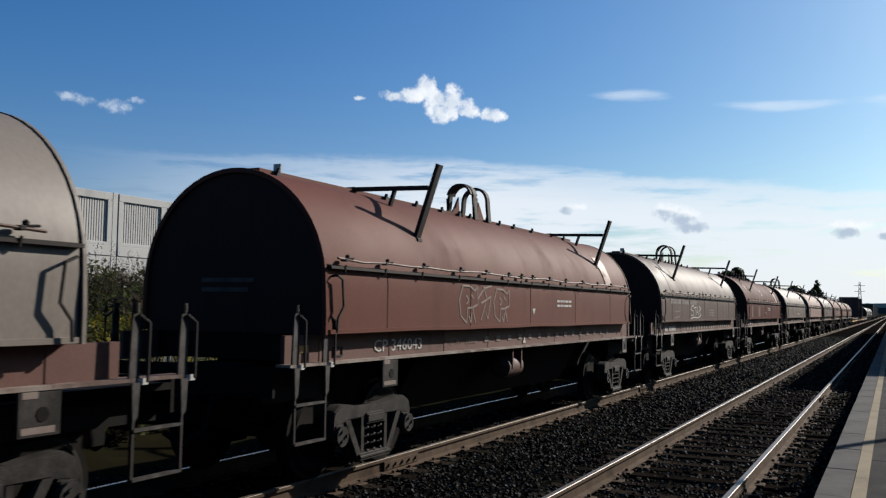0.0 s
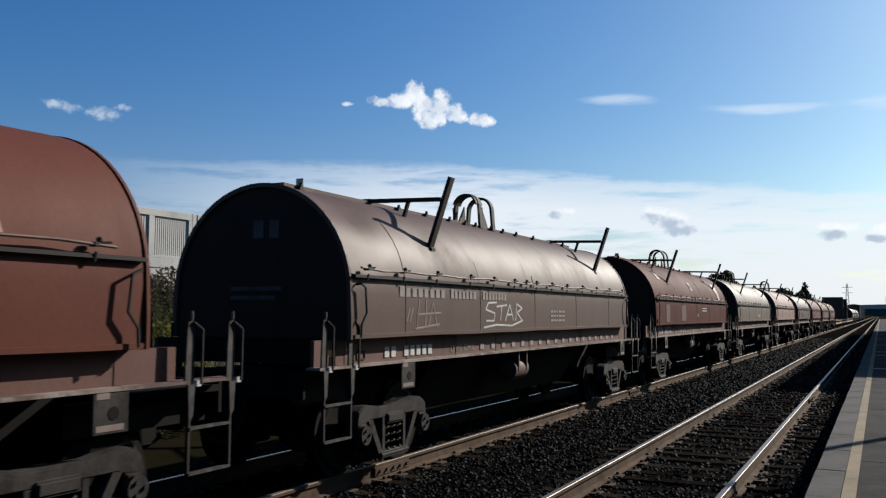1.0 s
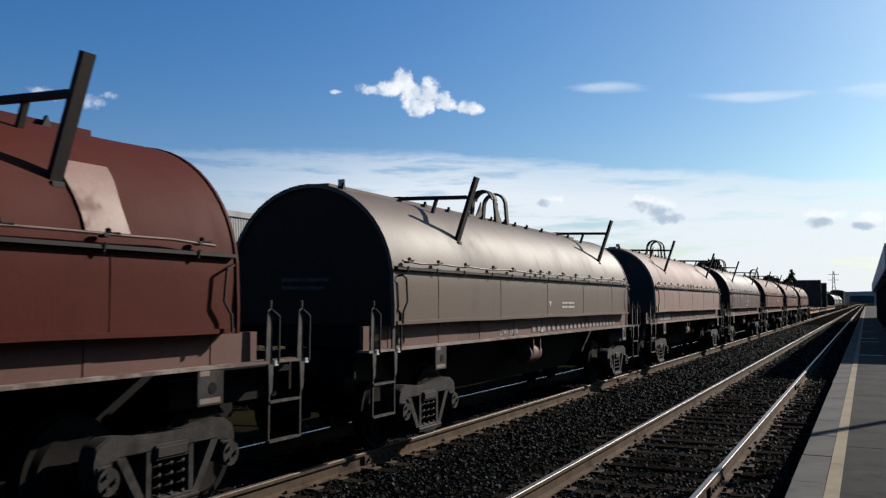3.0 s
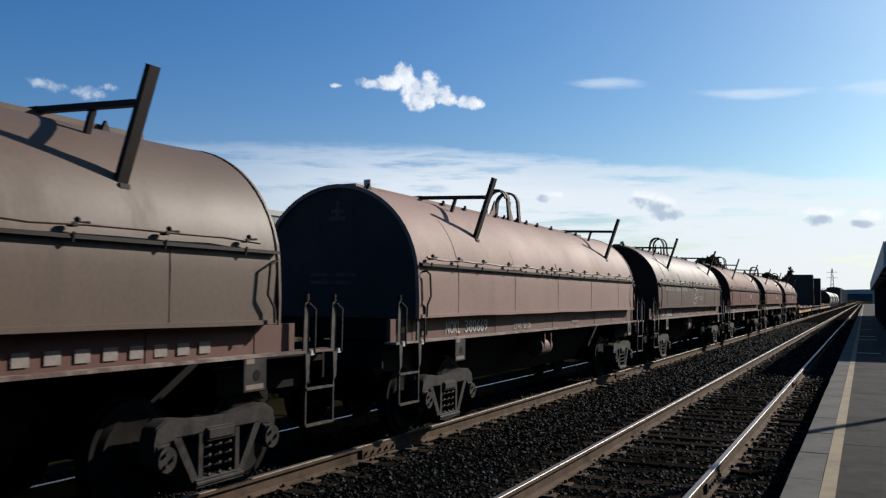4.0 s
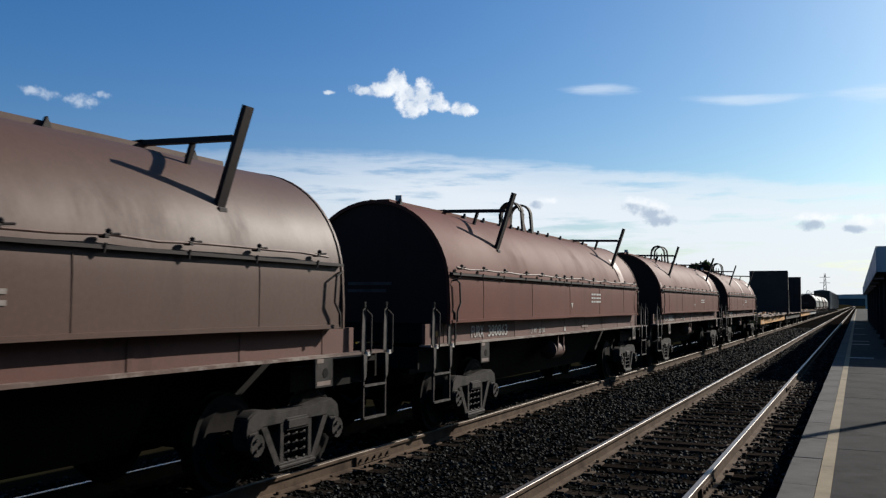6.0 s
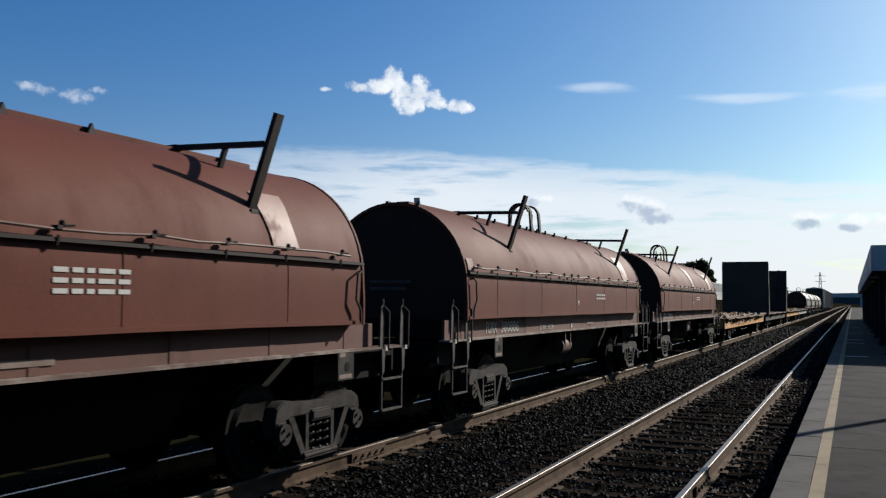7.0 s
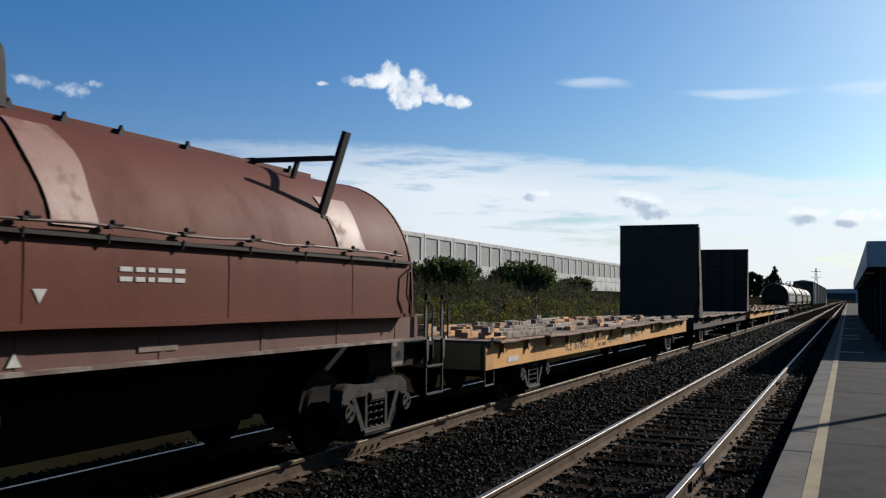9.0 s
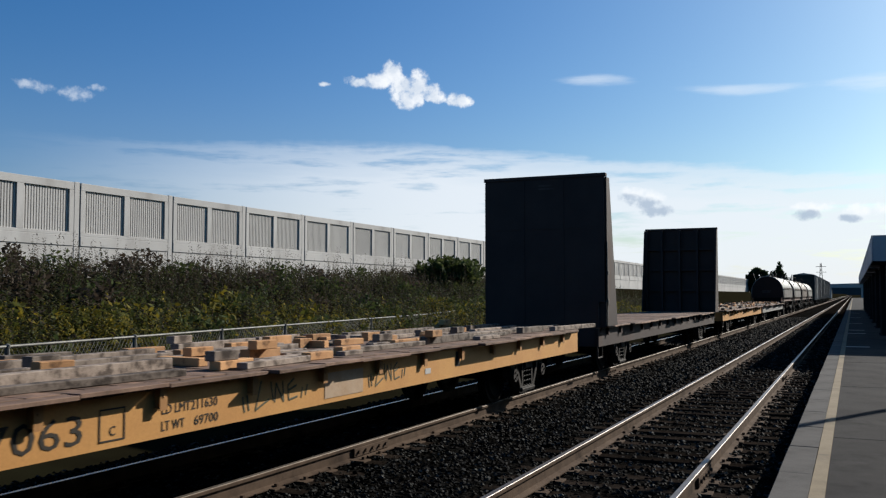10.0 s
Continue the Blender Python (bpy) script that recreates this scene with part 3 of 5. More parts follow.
def make_stones():
    """Crushed stone over the ballast, one mesh of loose pieces."""
    rs = np.random.RandomState(5)
    base = np.array([(1, 0, -0.3), (-0.4, 0.85, -0.25), (-0.55, -0.75, -0.3), (0.15, 0.1, 0.75), (0.6, 0.7, 0.2), (-0.7, -0.05, 0.35), (0.45, -0.75, 0.25)])
    tri = np.array([(3, 4, 5), (3, 5, 6), (3, 6, 4), (0, 4, 6), (4, 1, 5), (5, 2, 6), (0, 1, 4), (1, 2, 5), (2, 0, 6)])
    n = 98000
    y = 4.0 + 76.0 * rs.rand(n) ** 2.3
    y[:9000] = -13.0 + 17.0 * rs.rand(9000)
    x = -8.0 + 7.35 * rs.rand(n)
    on_tie = (np.abs(x - NEAR_X) < 1.25) | (np.abs(x - FAR_X) < 1.25)
    phase = np.abs(((y - 1.0) / 0.54) % 1.0 - 0.5)           # 0.5 on a tie, 0 between ties
    keep = ~on_tie | (phase < 0.31) | (rs.rand(n) < 0.3)
    x, y, on_tie = x[keep], y[keep], on_tie[keep]
    n = len(x)
    s = (0.016 + 0.02 * rs.rand(n)) * np.clip(0.75 + np.abs(y) / 42.0, 0.8, 2.0)
    z = np.where(on_tie, -0.188, -0.19) + 0.012 * rs.randn(n)
    mid = np.abs(x + 4.2) < 0.7
    z = z + np.where(mid, 0.03, 0.0)
    a = rs.rand(n) * 6.283
    v = base[None] * (0.7 + 0.6 * rs.rand(n, 7, 1)) * s[:, None, None]
    ca, sa = np.cos(a)[:, None], np.sin(a)[:, None]
    vx, vy = v[..., 0] * ca - v[..., 1] * sa, v[..., 0] * sa + v[..., 1] * ca
    v = np.stack([vx + x[:, None], vy + y[:, None], v[..., 2] * 0.8 + z[:, None]], -1).reshape(-1, 3)
    f = (tri[None] + 7 * np.arange(n)[:, None, None]).reshape(-1, 3)
    tagged(new("ballast_stones", soup("ballast_stones", v.tolist(), f.tolist(), M["stone"])), "loose dark grey crushed stones on the track bed", "ballast", kind="stuff")


PLAT_Z, EDGE = 0.2, -0.64


def make_platform():
    deck = thing("platform", (0, 0, 0), "grey asphalt station platform with concrete coping and tactile stripe", "platform", kind="structure")
    bm = bmesh.new()
    box(bm, -0.232, 7.0, -30, 420, -0.45, PLAT_Z)
    part("paving", bm, M["paving"], deck)
    bm = bmesh.new()
    box(bm, EDGE + 0.03, -0.24, -30, 420, -0.45, PLAT_Z - 0.09)
    part("platform_wall", bm, M["coping"], deck)
    bm = bmesh.new()
    box(bm, -0.352, -0.234, -30, 420, PLAT_Z - 0.088, PLAT_Z + 0.004)
    part("tactile_stripe", bm, M["stripe"], deck, "faded yellow warning stripe along the edge")
    stone = shared("coping_slab", M["coping"], lambda bm: box(bm, EDGE, -0.356, -0.742, 0.742, PLAT_Z - 0.085, PLAT_Z, 0.006))
    rnd = random.Random(3)
    for i in range(120):
        place("coping_slab", stone, deck, pose(rnd.uniform(-0.004, 0.004), -8.7 + i * 1.5, rnd.uniform(-0.004, 0.002)))
    joint = shared("expansion_joint", M["shelter"], lambda bm: box(bm, -0.23, 6.9, -0.008, 0.008, 0, 0.0035))
    for i in range(14):
        place("expansion_joint", joint, deck, pose(0, 4.8 + i * 6.0, PLAT_Z))


def make_sun_gaps():
    """White cross bars under the canopies, painted as sunlight through their gaps."""
    for y in (29.4, 39.5, 43.0, 53.0, 66.0, 82.0):
        bm = bmesh.new()
        box(bm, -0.226, 0.42, y, y + 0.3, PLAT_Z, PLAT_Z + 0.004)
        tagged(new("painted_line", data_of("painted_line", bm, M["line"])), "short white bar painted as sunlight through a canopy gap", "marking", "platform lines", "structure")


def make_shelter():
    """A long canopy over the platform in separate bays, with light gaps between them."""
    first, bay = 31.0, 7.6
    for i in range(9):
        y0 = first + i * (bay + 0.55)
        sh = thing("platform_canopy", (0, y0, PLAT_Z), "flat-roofed station canopy with grey fascia on dark posts", "canopy", "canopies along the platform")
        bm = bmesh.new()
        box(bm, 0.6, 4.85, 0.06, bay - 0.06, 2.72, 3.36)
        part("roof", bm, M["shelter"], sh)
        bm = bmesh.new()
        box(bm, 0.56, 0.595, 0, bay, 2.62, 3.43)
        box(bm, 0.6, 4.85, 0.0, 0.05, 2.62, 3.43)
        box(bm, 0.6, 4.85, bay - 0.05, bay, 2.62, 3.43)
        part("fascia", bm, M["fascia"], sh, "pale grey metal fascia")
        for py in (0.5, bay - 0.5):
            for px in (1.05, 4.15):
                bm = bmesh.new()
                box(bm, px - 0.09, px + 0.09, py - 0.09, py + 0.09, 0, 2.72, 0.01)
                box(bm, px - 0.16, px + 0.16, py - 0.16, py + 0.16, 0, 0.05)
                part("post", bm, M["shelter"], sh)
        bm = bmesh.new()
        box(bm, 1.75, 1.81, 0.8, bay - 0.8, 0.0, 2.7)
        part("windbreak", bm, M["shelter"], sh, "dark windbreak wall")


def make_sky_block_wall():
    """Closes the platform away from the tracks; unseen, added to block low skylight."""
    bm = bmesh.new()
    box(bm, 7.0, 7.4, -40, 22, -0.4, 5.6)
    tagged(new("wall_station", data_of("wall_station", bm, M["brick"])), "unseen plain dark brick wall added to block low skylight", "wall", kind="structure")


make_ground()
make_track(NEAR_X, (M["rail_head"], M["rail_head"]), "near railway track with bright rails on worn wooden ties", 1)
make_track(FAR_X, (M["rail_shiny"], M["rail_dull"]), "far railway track that carries the freight train", 2)
make_stones()
make_platform()
make_sun_gaps()
make_shelter()
make_sky_block_wall()

# ---------------------------------------------------------------- noise wall, fence, plants
WALL_X, BAY, WALL_Y = -24.3, 4.62, 22.4


def make_wall():
    wall = thing("noise_wall", (WALL_X, 0, 0), "long pale concrete noise wall with ribbed panels along the embankment", "noise wall", kind="structure")
    post = shared("wall_post", M["concrete"], lambda bm: box(bm, -0.145, 0.1, -0.115, 0.115, 1.6, 5.64, 0.015))

    def frame_of(bm):
        w = BAY - 0.3
        box(bm, -0.1, 0.1, 0.15, 0.15 + w, 1.6, 3.42)
        box(bm, -0.13, 0.13, 0.15, 0.15 + w, 3.43, 3.78, 0.012)
        box(bm, -0.12, 0.12, 0.15, 0.15 + w, 5.36, 5.62, 0.01)
        box(bm, -0.12, 0.12, 0.15, 0.15 + w, 3.78, 3.9, 0.01)
        for a, b in ((0.15, 0.34), (BAY / 2 - 0.13, BAY / 2 + 0.13), (BAY - 0.34, BAY - 0.15)):
            box(bm, -0.12, 0.12, a, b, 3.9, 5.36)

    # back of the recess; its dark colour deepens the shade between ribs
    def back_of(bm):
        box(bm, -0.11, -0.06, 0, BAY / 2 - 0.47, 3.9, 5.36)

    def ribs_of(bm):
        w = BAY / 2 - 0.47
        for i in range(17):
            y = (i + 0.5) * w / 17
            box(bm, -0.06, 0.06, y - 0.034, y + 0.034, 3.9, 5.36)

    fr, back = shared("wall_panel", M["concrete"], frame_of), shared("panel_back", M["recess"], back_of)
    ribs = shared("ribs", M["concrete"], ribs_of)
    for i in range(-5, 76):
        y = WALL_Y + i * BAY
        place("wall_post", post, wall, pose(0, y, 0))
        p = place("wall_panel", fr, wall, pose(0, y, 0))
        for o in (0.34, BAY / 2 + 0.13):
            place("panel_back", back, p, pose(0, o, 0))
            place("ribs", ribs, p, pose(0, o, 0))


def fence_at(y):
    return -10.2 - 0.165 * max(0.0, y - 4.0)


def make_fence():
    fence = thing("pipe_fence", (0, 0, 0), "galvanised wire fence with a pipe top rail below the slope", "fence", kind="structure")
    ys = [-6 + 3.0 * i for i in range(18)]
    pts = [(fence_at(y), y, ground_z(fence_at(y), y)) for y in ys]
    tops = [Vector((x, y, 1.03 + max(0, y - 30) * 0.012)) for x, y, z in pts]
    bm = bmesh.new()
    path(bm, tops, 0.022, 8)
    part("top_rail", bm, M["galv"], fence, "", True)
    for (x, y, z), t in zip(pts, tops):
        bm = bmesh.new()
        rod(bm, (x, y, z - 0.1), t, 0.035, 8)
        bmesh.ops.create_icosphere(bm, subdivisions=1, radius=0.05, matrix=Matrix.Translation(t))
        part("fence_post", bm, M["galv"], fence, "", True)
    v, f = [], []
    for (a, b) in zip(range(len(pts) - 1), range(1, len(pts))):
        pa, pb, ta, tb = Vector(pts[a]), Vector(pts[b]), tops[a], tops[b]
        for i in range(30):
            for lean in (-1, 1):
                s0, s1 = i / 30, i / 30 + lean * 0.28
                p, q = pa.lerp(pb, s0), ta.lerp(tb, min(1, max(0, s1)))
                k = len(v)
                w = Vector((0, 0.004, 0))
                v += [p - w, p + w, q + w, q - w]
                f.append((k, k + 1, k + 2, k + 3))
    tagged(place("wire", soup("wire", [tuple(p) for p in v], f, M["mesh_wire"]), fence), kind="stuff")


def plant_soup(n, area, heights, seed, leaf, blades, droop=0.35, gap=-0.3):
    """Upright weeds: each a set of small leaves along a stem. Returns vertices and faces."""
    rs = np.random.RandomState(seed)
    v, f = [], []
    x0, x1, y0, y1 = area
    for _ in range(n):
        y = y0 + (y1 - y0) * rs.rand() ** 1.35
        x = x0 + (x1 - x0) * rs.rand()
        patch = noise.noise(Vector((x * 0.3, y * 0.3, seed))) + 0.5 * noise.noise(Vector((x * 0.9, y * 0.9, seed + 5)))
        if patch < gap and rs.rand() < 0.85:
            continue
        z = ground_z(x, y) - 0.05
        h = (heights[0] + (heights[1] - heights[0]) * rs.rand()) * (1 + 0.6 * patch)
        h *= 1.0 - 0.35 * max(0.0, (-x - 19.5) / 4.5) * (heights[1] < 1.5)
        lx, ly = rs.randn(2) * 0.08 * h
        for j in range(blades):
            s = 0.12 + 0.88 * (j + rs.rand()) / blades
            a = rs.rand() * 6.283
            w = leaf * (0.6 + 0.8 * rs.rand()) * (1.15 - 0.5 * s)
            cx, cy, cz = x + lx * s, y + ly * s, z + h * s
            dx, dy = math.cos(a), math.sin(a)
            ex, ey = -dy * w * 0.2, dx * w * 0.2
            up = w * (0.75 - droop * rs.rand() * 2)
            k = len(v)
            v += [(cx - ex, cy - ey, cz), (cx + ex, cy + ey, cz), (cx + dx * w * 0.6 + ex, cy + dy * w * 0.6 + ey, cz + up * 0.8),
                  (cx + dx * w, cy + dy * w, cz + up * 0.75)]
            f.append((k, k + 1, k + 2, k + 3))
    return v, f


def make_weeds():
    v, f = plant_soup(10500, (-24.0, -10.6, 2, 75), (0.35, 1.25), 11, 0.13, 26)
    tagged(new("weeds", soup("weeds", v, f, M["weed"])), "dense dark green weeds covering the slope", "weeds", kind="stuff")
    v, f = plant_soup(4200, (-15.8, -10.7, 2, 60), (0.45, 1.05), 12, 0.1, 24, gap=0.02)
    tagged(new("goldenrod", soup("goldenrod", v, f, M["bloom"])), "yellow-green goldenrod on the lower slope", "wildflowers", kind="stuff")
    v, f = plant_soup(1500, (-24.0, -17.5, 2, 75), (0.9, 1.6), 13, 0.08, 22, 0.1)
    tagged(new("tall_dry_weeds", soup("tall_dry_weeds", v, f, M["dry"])), "tall brown seed heads before the noise wall", "weeds", kind="stuff")


def make_shrubs():
    """Low mounds of leaves in two tones over the slope."""
    rs = np.random.RandomState(77)
    for name, material, n, x0, x1, label in (("goldenrod_mounds", M["bloom"], 95, -17.0, -10.9, "mounded yellow-green goldenrod above the fence"),
                                             ("shrub_mounds", M["bush"], 110, -22.5, -12.0, "low rounded green shrubs on the slope"),
                                             ("bramble_mounds", M["dry"], 60, -23.3, -16.0, "brown bramble mounds near the wall")):
        blobs = []
        for _ in range(n):
            x, y, r = x0 + (x1 - x0) * rs.rand(), 3 + 66 * rs.rand() ** 1.3, 0.3 + 0.45 * rs.rand()
            z = ground_z(x, y) + 0.25 + 0.3 * rs.rand()
            blobs.append((x, y, z, r))
            for _k in range(3):
                blobs.append((x + rs.randn() * 0.4, y + rs.randn() * 0.4, z + rs.rand() * 0.35, r * 0.6))
        v, f = crown_soup(rs, blobs, 0.085, n * 170)
        tagged(new(name, soup(name, v, f, material)), label, "shrubs", kind="stuff")


def crown_soup(rs, blobs, leaf, n):
    """Leaves in ragged clumps."""
    v, f = [], []
    total = sum(b[3] ** 2 for b in blobs)
    for bx, by, bz, br in blobs:
        for _ in range(int(n * br * br / total)):
            d = rs.randn(3)
            d /= np.linalg.norm(d)
            p = np.array((bx, by, bz)) + d * br * (0.4 + 0.75 * rs.rand()) * np.array((1, 1, 0.85))
            a, b = rs.randn(3), rs.randn(3)
            a /= np.linalg.norm(a)
            b -= a * a.dot(b)
            b /= np.linalg.norm(b)
            s = leaf * (0.6 + 0.8 * rs.rand())
            k = len(v)
            v += [tuple(p - a * s), tuple(p + b * s * 0.5), tuple(p + a * s), tuple(p - b * s * 0.5)]
            f.append((k, k + 1, k + 2, k + 3))
    return v, f


def make_tree(x, y, h, spread, seed, label, name="tree", leaf=0.3, n=2600, conifer=False, foot=None, material=None):
    rs = np.random.RandomState(seed)
    z = ground_z(x, y) if foot is None else foot
    tr = thing(name, (x, y, z), label, name, "trees beyond the embankment" if name == "tree" else "bushes on the slope")
    trunk = part("trunk", rod(bmesh.new(), (0, 0, -0.2), (0, 0, h * 0.8), h * 0.028, 8, h * 0.006), M["bark"], tr)
    blobs = []
    for i in range(16):
        s = (i + 0.5) / 16
        a = i * 2.4 + rs.rand()
        if conifer:
            r = spread * (1 - s) * 0.75 + 0.1
            top = (math.cos(a) * r * 0.4, math.sin(a) * r * 0.4, h * (0.2 + 0.78 * s))
            blobs.append((*top, r * 0.6))
        else:
            r = spread * (0.45 + 0.3 * rs.rand())
            o = spread * 0.62 * math.sin(math.pi * (0.15 + 0.75 * s))
            top = (math.cos(a) * o, math.sin(a) * o, h * (0.32 + 0.55 * s))
            blobs.append((*top, r * 0.42))
        base = (0, 0, h * (0.12 + 0.5 * s))
        part("limb", rod(bmesh.new(), base, top, h * 0.01, 5, h * 0.003), M["bark"], tr)
    v, f = crown_soup(rs, blobs, leaf, n)
    place("crown", soup("crown", v, f, material or M["tree"]), tr)
    return tr


def make_greenery():
    make_weeds()
    make_shrubs()
    make_tree(-20.8, 46.0, 1.7, 2.6, 21, "rounded green bush on the slope", "bush", 0.16, 3600, material=M["bush"])
    make_tree(-20.4, 58.5, 1.9, 3.0, 22, "wide green bush below the noise wall", "bush", 0.17, 3800, material=M["bush"])
    make_tree(-21.5, 75.0, 1.1, 2.0, 23, "low green bush below the noise wall", "bush", 0.17, 2600, material=M["bush"])
    make_tree(-16.5, 235.0, 10.3, 4.2, 31, "dark conifer standing beyond the tracks", "tree", 0.55, 2600, True, 0)
    make_tree(-22.0, 240.0, 9.0, 3.4, 32, "dark leafy tree beyond the tracks", "tree", 0.55, 2200, False, 0)
    make_tree(-33.0, 215.0, 10.5, 5.0, 33, "broad dark tree beyond the noise wall", "tree", 0.6, 2800, False, 1.5)
    make_tree(-39.0, 230.0, 9.0, 4.5, 34, "dark leafy tree beyond the noise wall", "tree", 0.6, 2200, False, 1.5)
    make_tree(-26.0, 330.0, 9.5, 4.5, 35, "distant dark tree beside the railway", "tree", 0.7, 1800, False, 0)


make_wall()
make_fence()
make_greenery()


def make_distance():
    bm = bmesh.new()
    for i in range(60):
        a = radians(-50 + i * 2.0)
        r = 2600
        h = 22 + 16 * noise.noise(Vector((i * 0.21, 0.3, 0)))
        b = radians(-50 + (i + 1) * 2.0)
        h2 = 22 + 16 * noise.noise(Vector(((i + 1) * 0.21, 0.3, 0)))
        q = [bm.verts.new(p) for p in ((math.sin(a) * r, math.cos(a) * r, -5), (math.sin(b) * r, math.cos(b) * r, -5), (math.sin(b) * r, math.cos(b) * r, h2), (math.sin(a) * r, math.cos(a) * r, h))]
        bm.faces.new(q)
    tagged(new("backdrop", data_of("backdrop", bm, M["haze"])), "low hazy blue hills on the horizon", "hills", kind="structure")
    bridge = thing("road_bridge", (0, 520, 0), "distant grey road bridge over the railway", "bridge")
    bm = bmesh.new()
    box(bm, -70, 60, -5, 5, 5.2, 7.2)
    part("deck", bm, M["concrete"], bridge)
    for x in (-26, -11, 4.5, 20):
        bm = bmesh.new()
        box(bm, x - 0.6, x + 0.6, -4, 4, -0.5, 5.2)
        part("pier", bm, M["concrete"], bridge)
    mast = thing("lattice_mast", (-14.0, 470, 0), "thin distant lattice mast with crossarms", "mast")
    bm = bmesh.new()
    for s in (-1, 1):
        for q in (-1, 1):
            rod(bm, (s * 1.1, q * 1.1, 0), (s * 0.25, q * 0.25, 17), 0.12, 5)
    for i in range(8):
        z, w = i * 2.1, 1.1 - i * 0.105
        rod(bm, (-w, -w, z), (w, -w, z + 2.0), 0.07, 4)
        rod(bm, (w, w, z), (-w, w, z + 2.0), 0.07, 4)
    part("tower", bm, M["shelter"], mast)
    bm = bmesh.new()
    for z in (12.5, 15.2):
        bar(bm, (-2.4, 0, z), (2.4, 0, z), 0.2, 0.2)
    part("crossarm", bm, M["shelter"], mast)
    pole = thing("light_pole", (3.2, 19.4, PLAT_Z), "tall slim steel pole on the platform", "pole")
    bm = bmesh.new()
    rod(bm, (0, 0, 0), (0, 0, 8.2), 0.1, 10, 0.07)
    part("shaft", bm, M["galv"], pole, "", True)
    bm = bmesh.new()
    box(bm, -0.18, 0.18, -0.18, 0.18, 0, 0.04, 0.005)
    part("base_plate", bm, M["galv"], pole)


make_distance()

# ---------------------------------------------------------------- the train
SPEED = 13.5                         # metres a second, towards the camera
HALF, HOOD_LEN, AXIS_Z, PITCH = 1.19, 11.2, 1.98, 14.1
CROWN = AXIS_Z + 1.03 * HALF
MOVERS, SPINNERS = [], []


def hood_ring(r, z):
    """Half profile of the hood on both sides, from the lower right edge over the crown."""
    pts = [(HALF, z), (HALF, 1.75)]
    pts += [(r * math.cos(a), AXIS_Z + 1.03 * r * math.sin(a)) for a in np.linspace(0, math.pi, 29)]
    return pts + [(-HALF, 1.75), (-HALF, z)]


def ribbon(bm, pts, thick, y0, y1):
    """A flat bar of that thickness bent along points in the x-z plane, from y0 to y1 wide."""
    rows = []
    for i, (x, z) in enumerate(pts):
        a, b = pts[max(i - 1, 0)], pts[min(i + 1, len(pts) - 1)]
        d = Vector((b[0] - a[0], b[1] - a[1])).normalized()
        nx, nz = -d.y * thick / 2, d.x * thick / 2
        rows.append([bm.verts.new(p) for p in ((x - nx, y0, z - nz), (x + nx, y0, z + nz), (x + nx, y1, z + nz), (x - nx, y1, z - nz))])
    for p, q in zip(rows, rows[1:]):
        for k in range(4):
            bm.faces.new((p[k], p[(k + 1) % 4], q[(k + 1) % 4], q[k]))
    bm.faces.new(rows[0]), bm.faces.new(rows[-1])
    return bm


def build_hood(bm, dents=()):
    """The hood's sheet, a little uneven; dents are (y, angle, radius, depth)."""
    prof = hood_ring(HALF, 1.52)
    ys = np.linspace(0, HOOD_LEN, 57)
    rows = []
    for y in ys:
        row = []
        for x, z in prof:
            k = 0.007 * noise.noise(Vector((x * 1.3, y * 0.9, z * 1.3))) + 0.004 * noise.noise(Vector((x * 3, y * 2.6, z * 3)))
            k *= 0.12 + 0.88 * min(1.0, max(0.0, (z - 2.05) / 0.5))
            for dy, da, dr, deep in dents:
                px, pz = HALF * math.cos(radians(da)), AXIS_Z + HALF * math.sin(radians(da))
                q = ((y - dy) ** 2 + ((x - px) ** 2 + (z - pz) ** 2)) / dr ** 2
                k -= deep * math.exp(-q * 2.2) * (1 + 0.5 * noise.noise(Vector((x * 6, y * 6, z * 6))))
            row.append(bm.verts.new((x * (1 + k), y, AXIS_Z + (z - AXIS_Z) * (1 + k))))
        rows.append(row)
    for a, b in zip(rows, rows[1:]):
        for i in range(len(prof) - 1):
            bm.faces.new((a[i], b[i], b[i + 1], a[i + 1]))
    return bm


def build_end(bm):
    prof = hood_ring(HALF - 0.01, 1.5)
    slab(bm, prof, "y", -0.02, 0.0)


def build_rim(bm):
    ribbon(bm, hood_ring(HALF - 0.012, 1.5), 0.05, -0.055, -0.021)


def build_ridge(bm):
    """Bolted crown joint with small lugs."""
    box(bm, -0.1, 0.1, 0.25, HOOD_LEN - 0.6, CROWN - 0.03, CROWN + 0.055, 0.006)


LUG_Y = [0.55, 2.9, 3.75, 4.55, 5.15, 5.55, 6.2, 6.75, 7.4, 8.3, 10.1]


def build_lug(bm):
    bm_v = [bm.verts.new(p) for p in ((-0.02, -0.05, 0), (-0.02, 0.05, 0), (-0.02, 0.0, 0.1), (0.02, -0.05, 0), (0.02, 0.05, 0), (0.02, 0.0, 0.1))]
    for q in ((0, 1, 2), (5, 4, 3), (0, 3, 4, 1), (1, 4, 5, 2), (2, 5, 3, 0)):
        bm.faces.new([bm_v[i] for i in q])


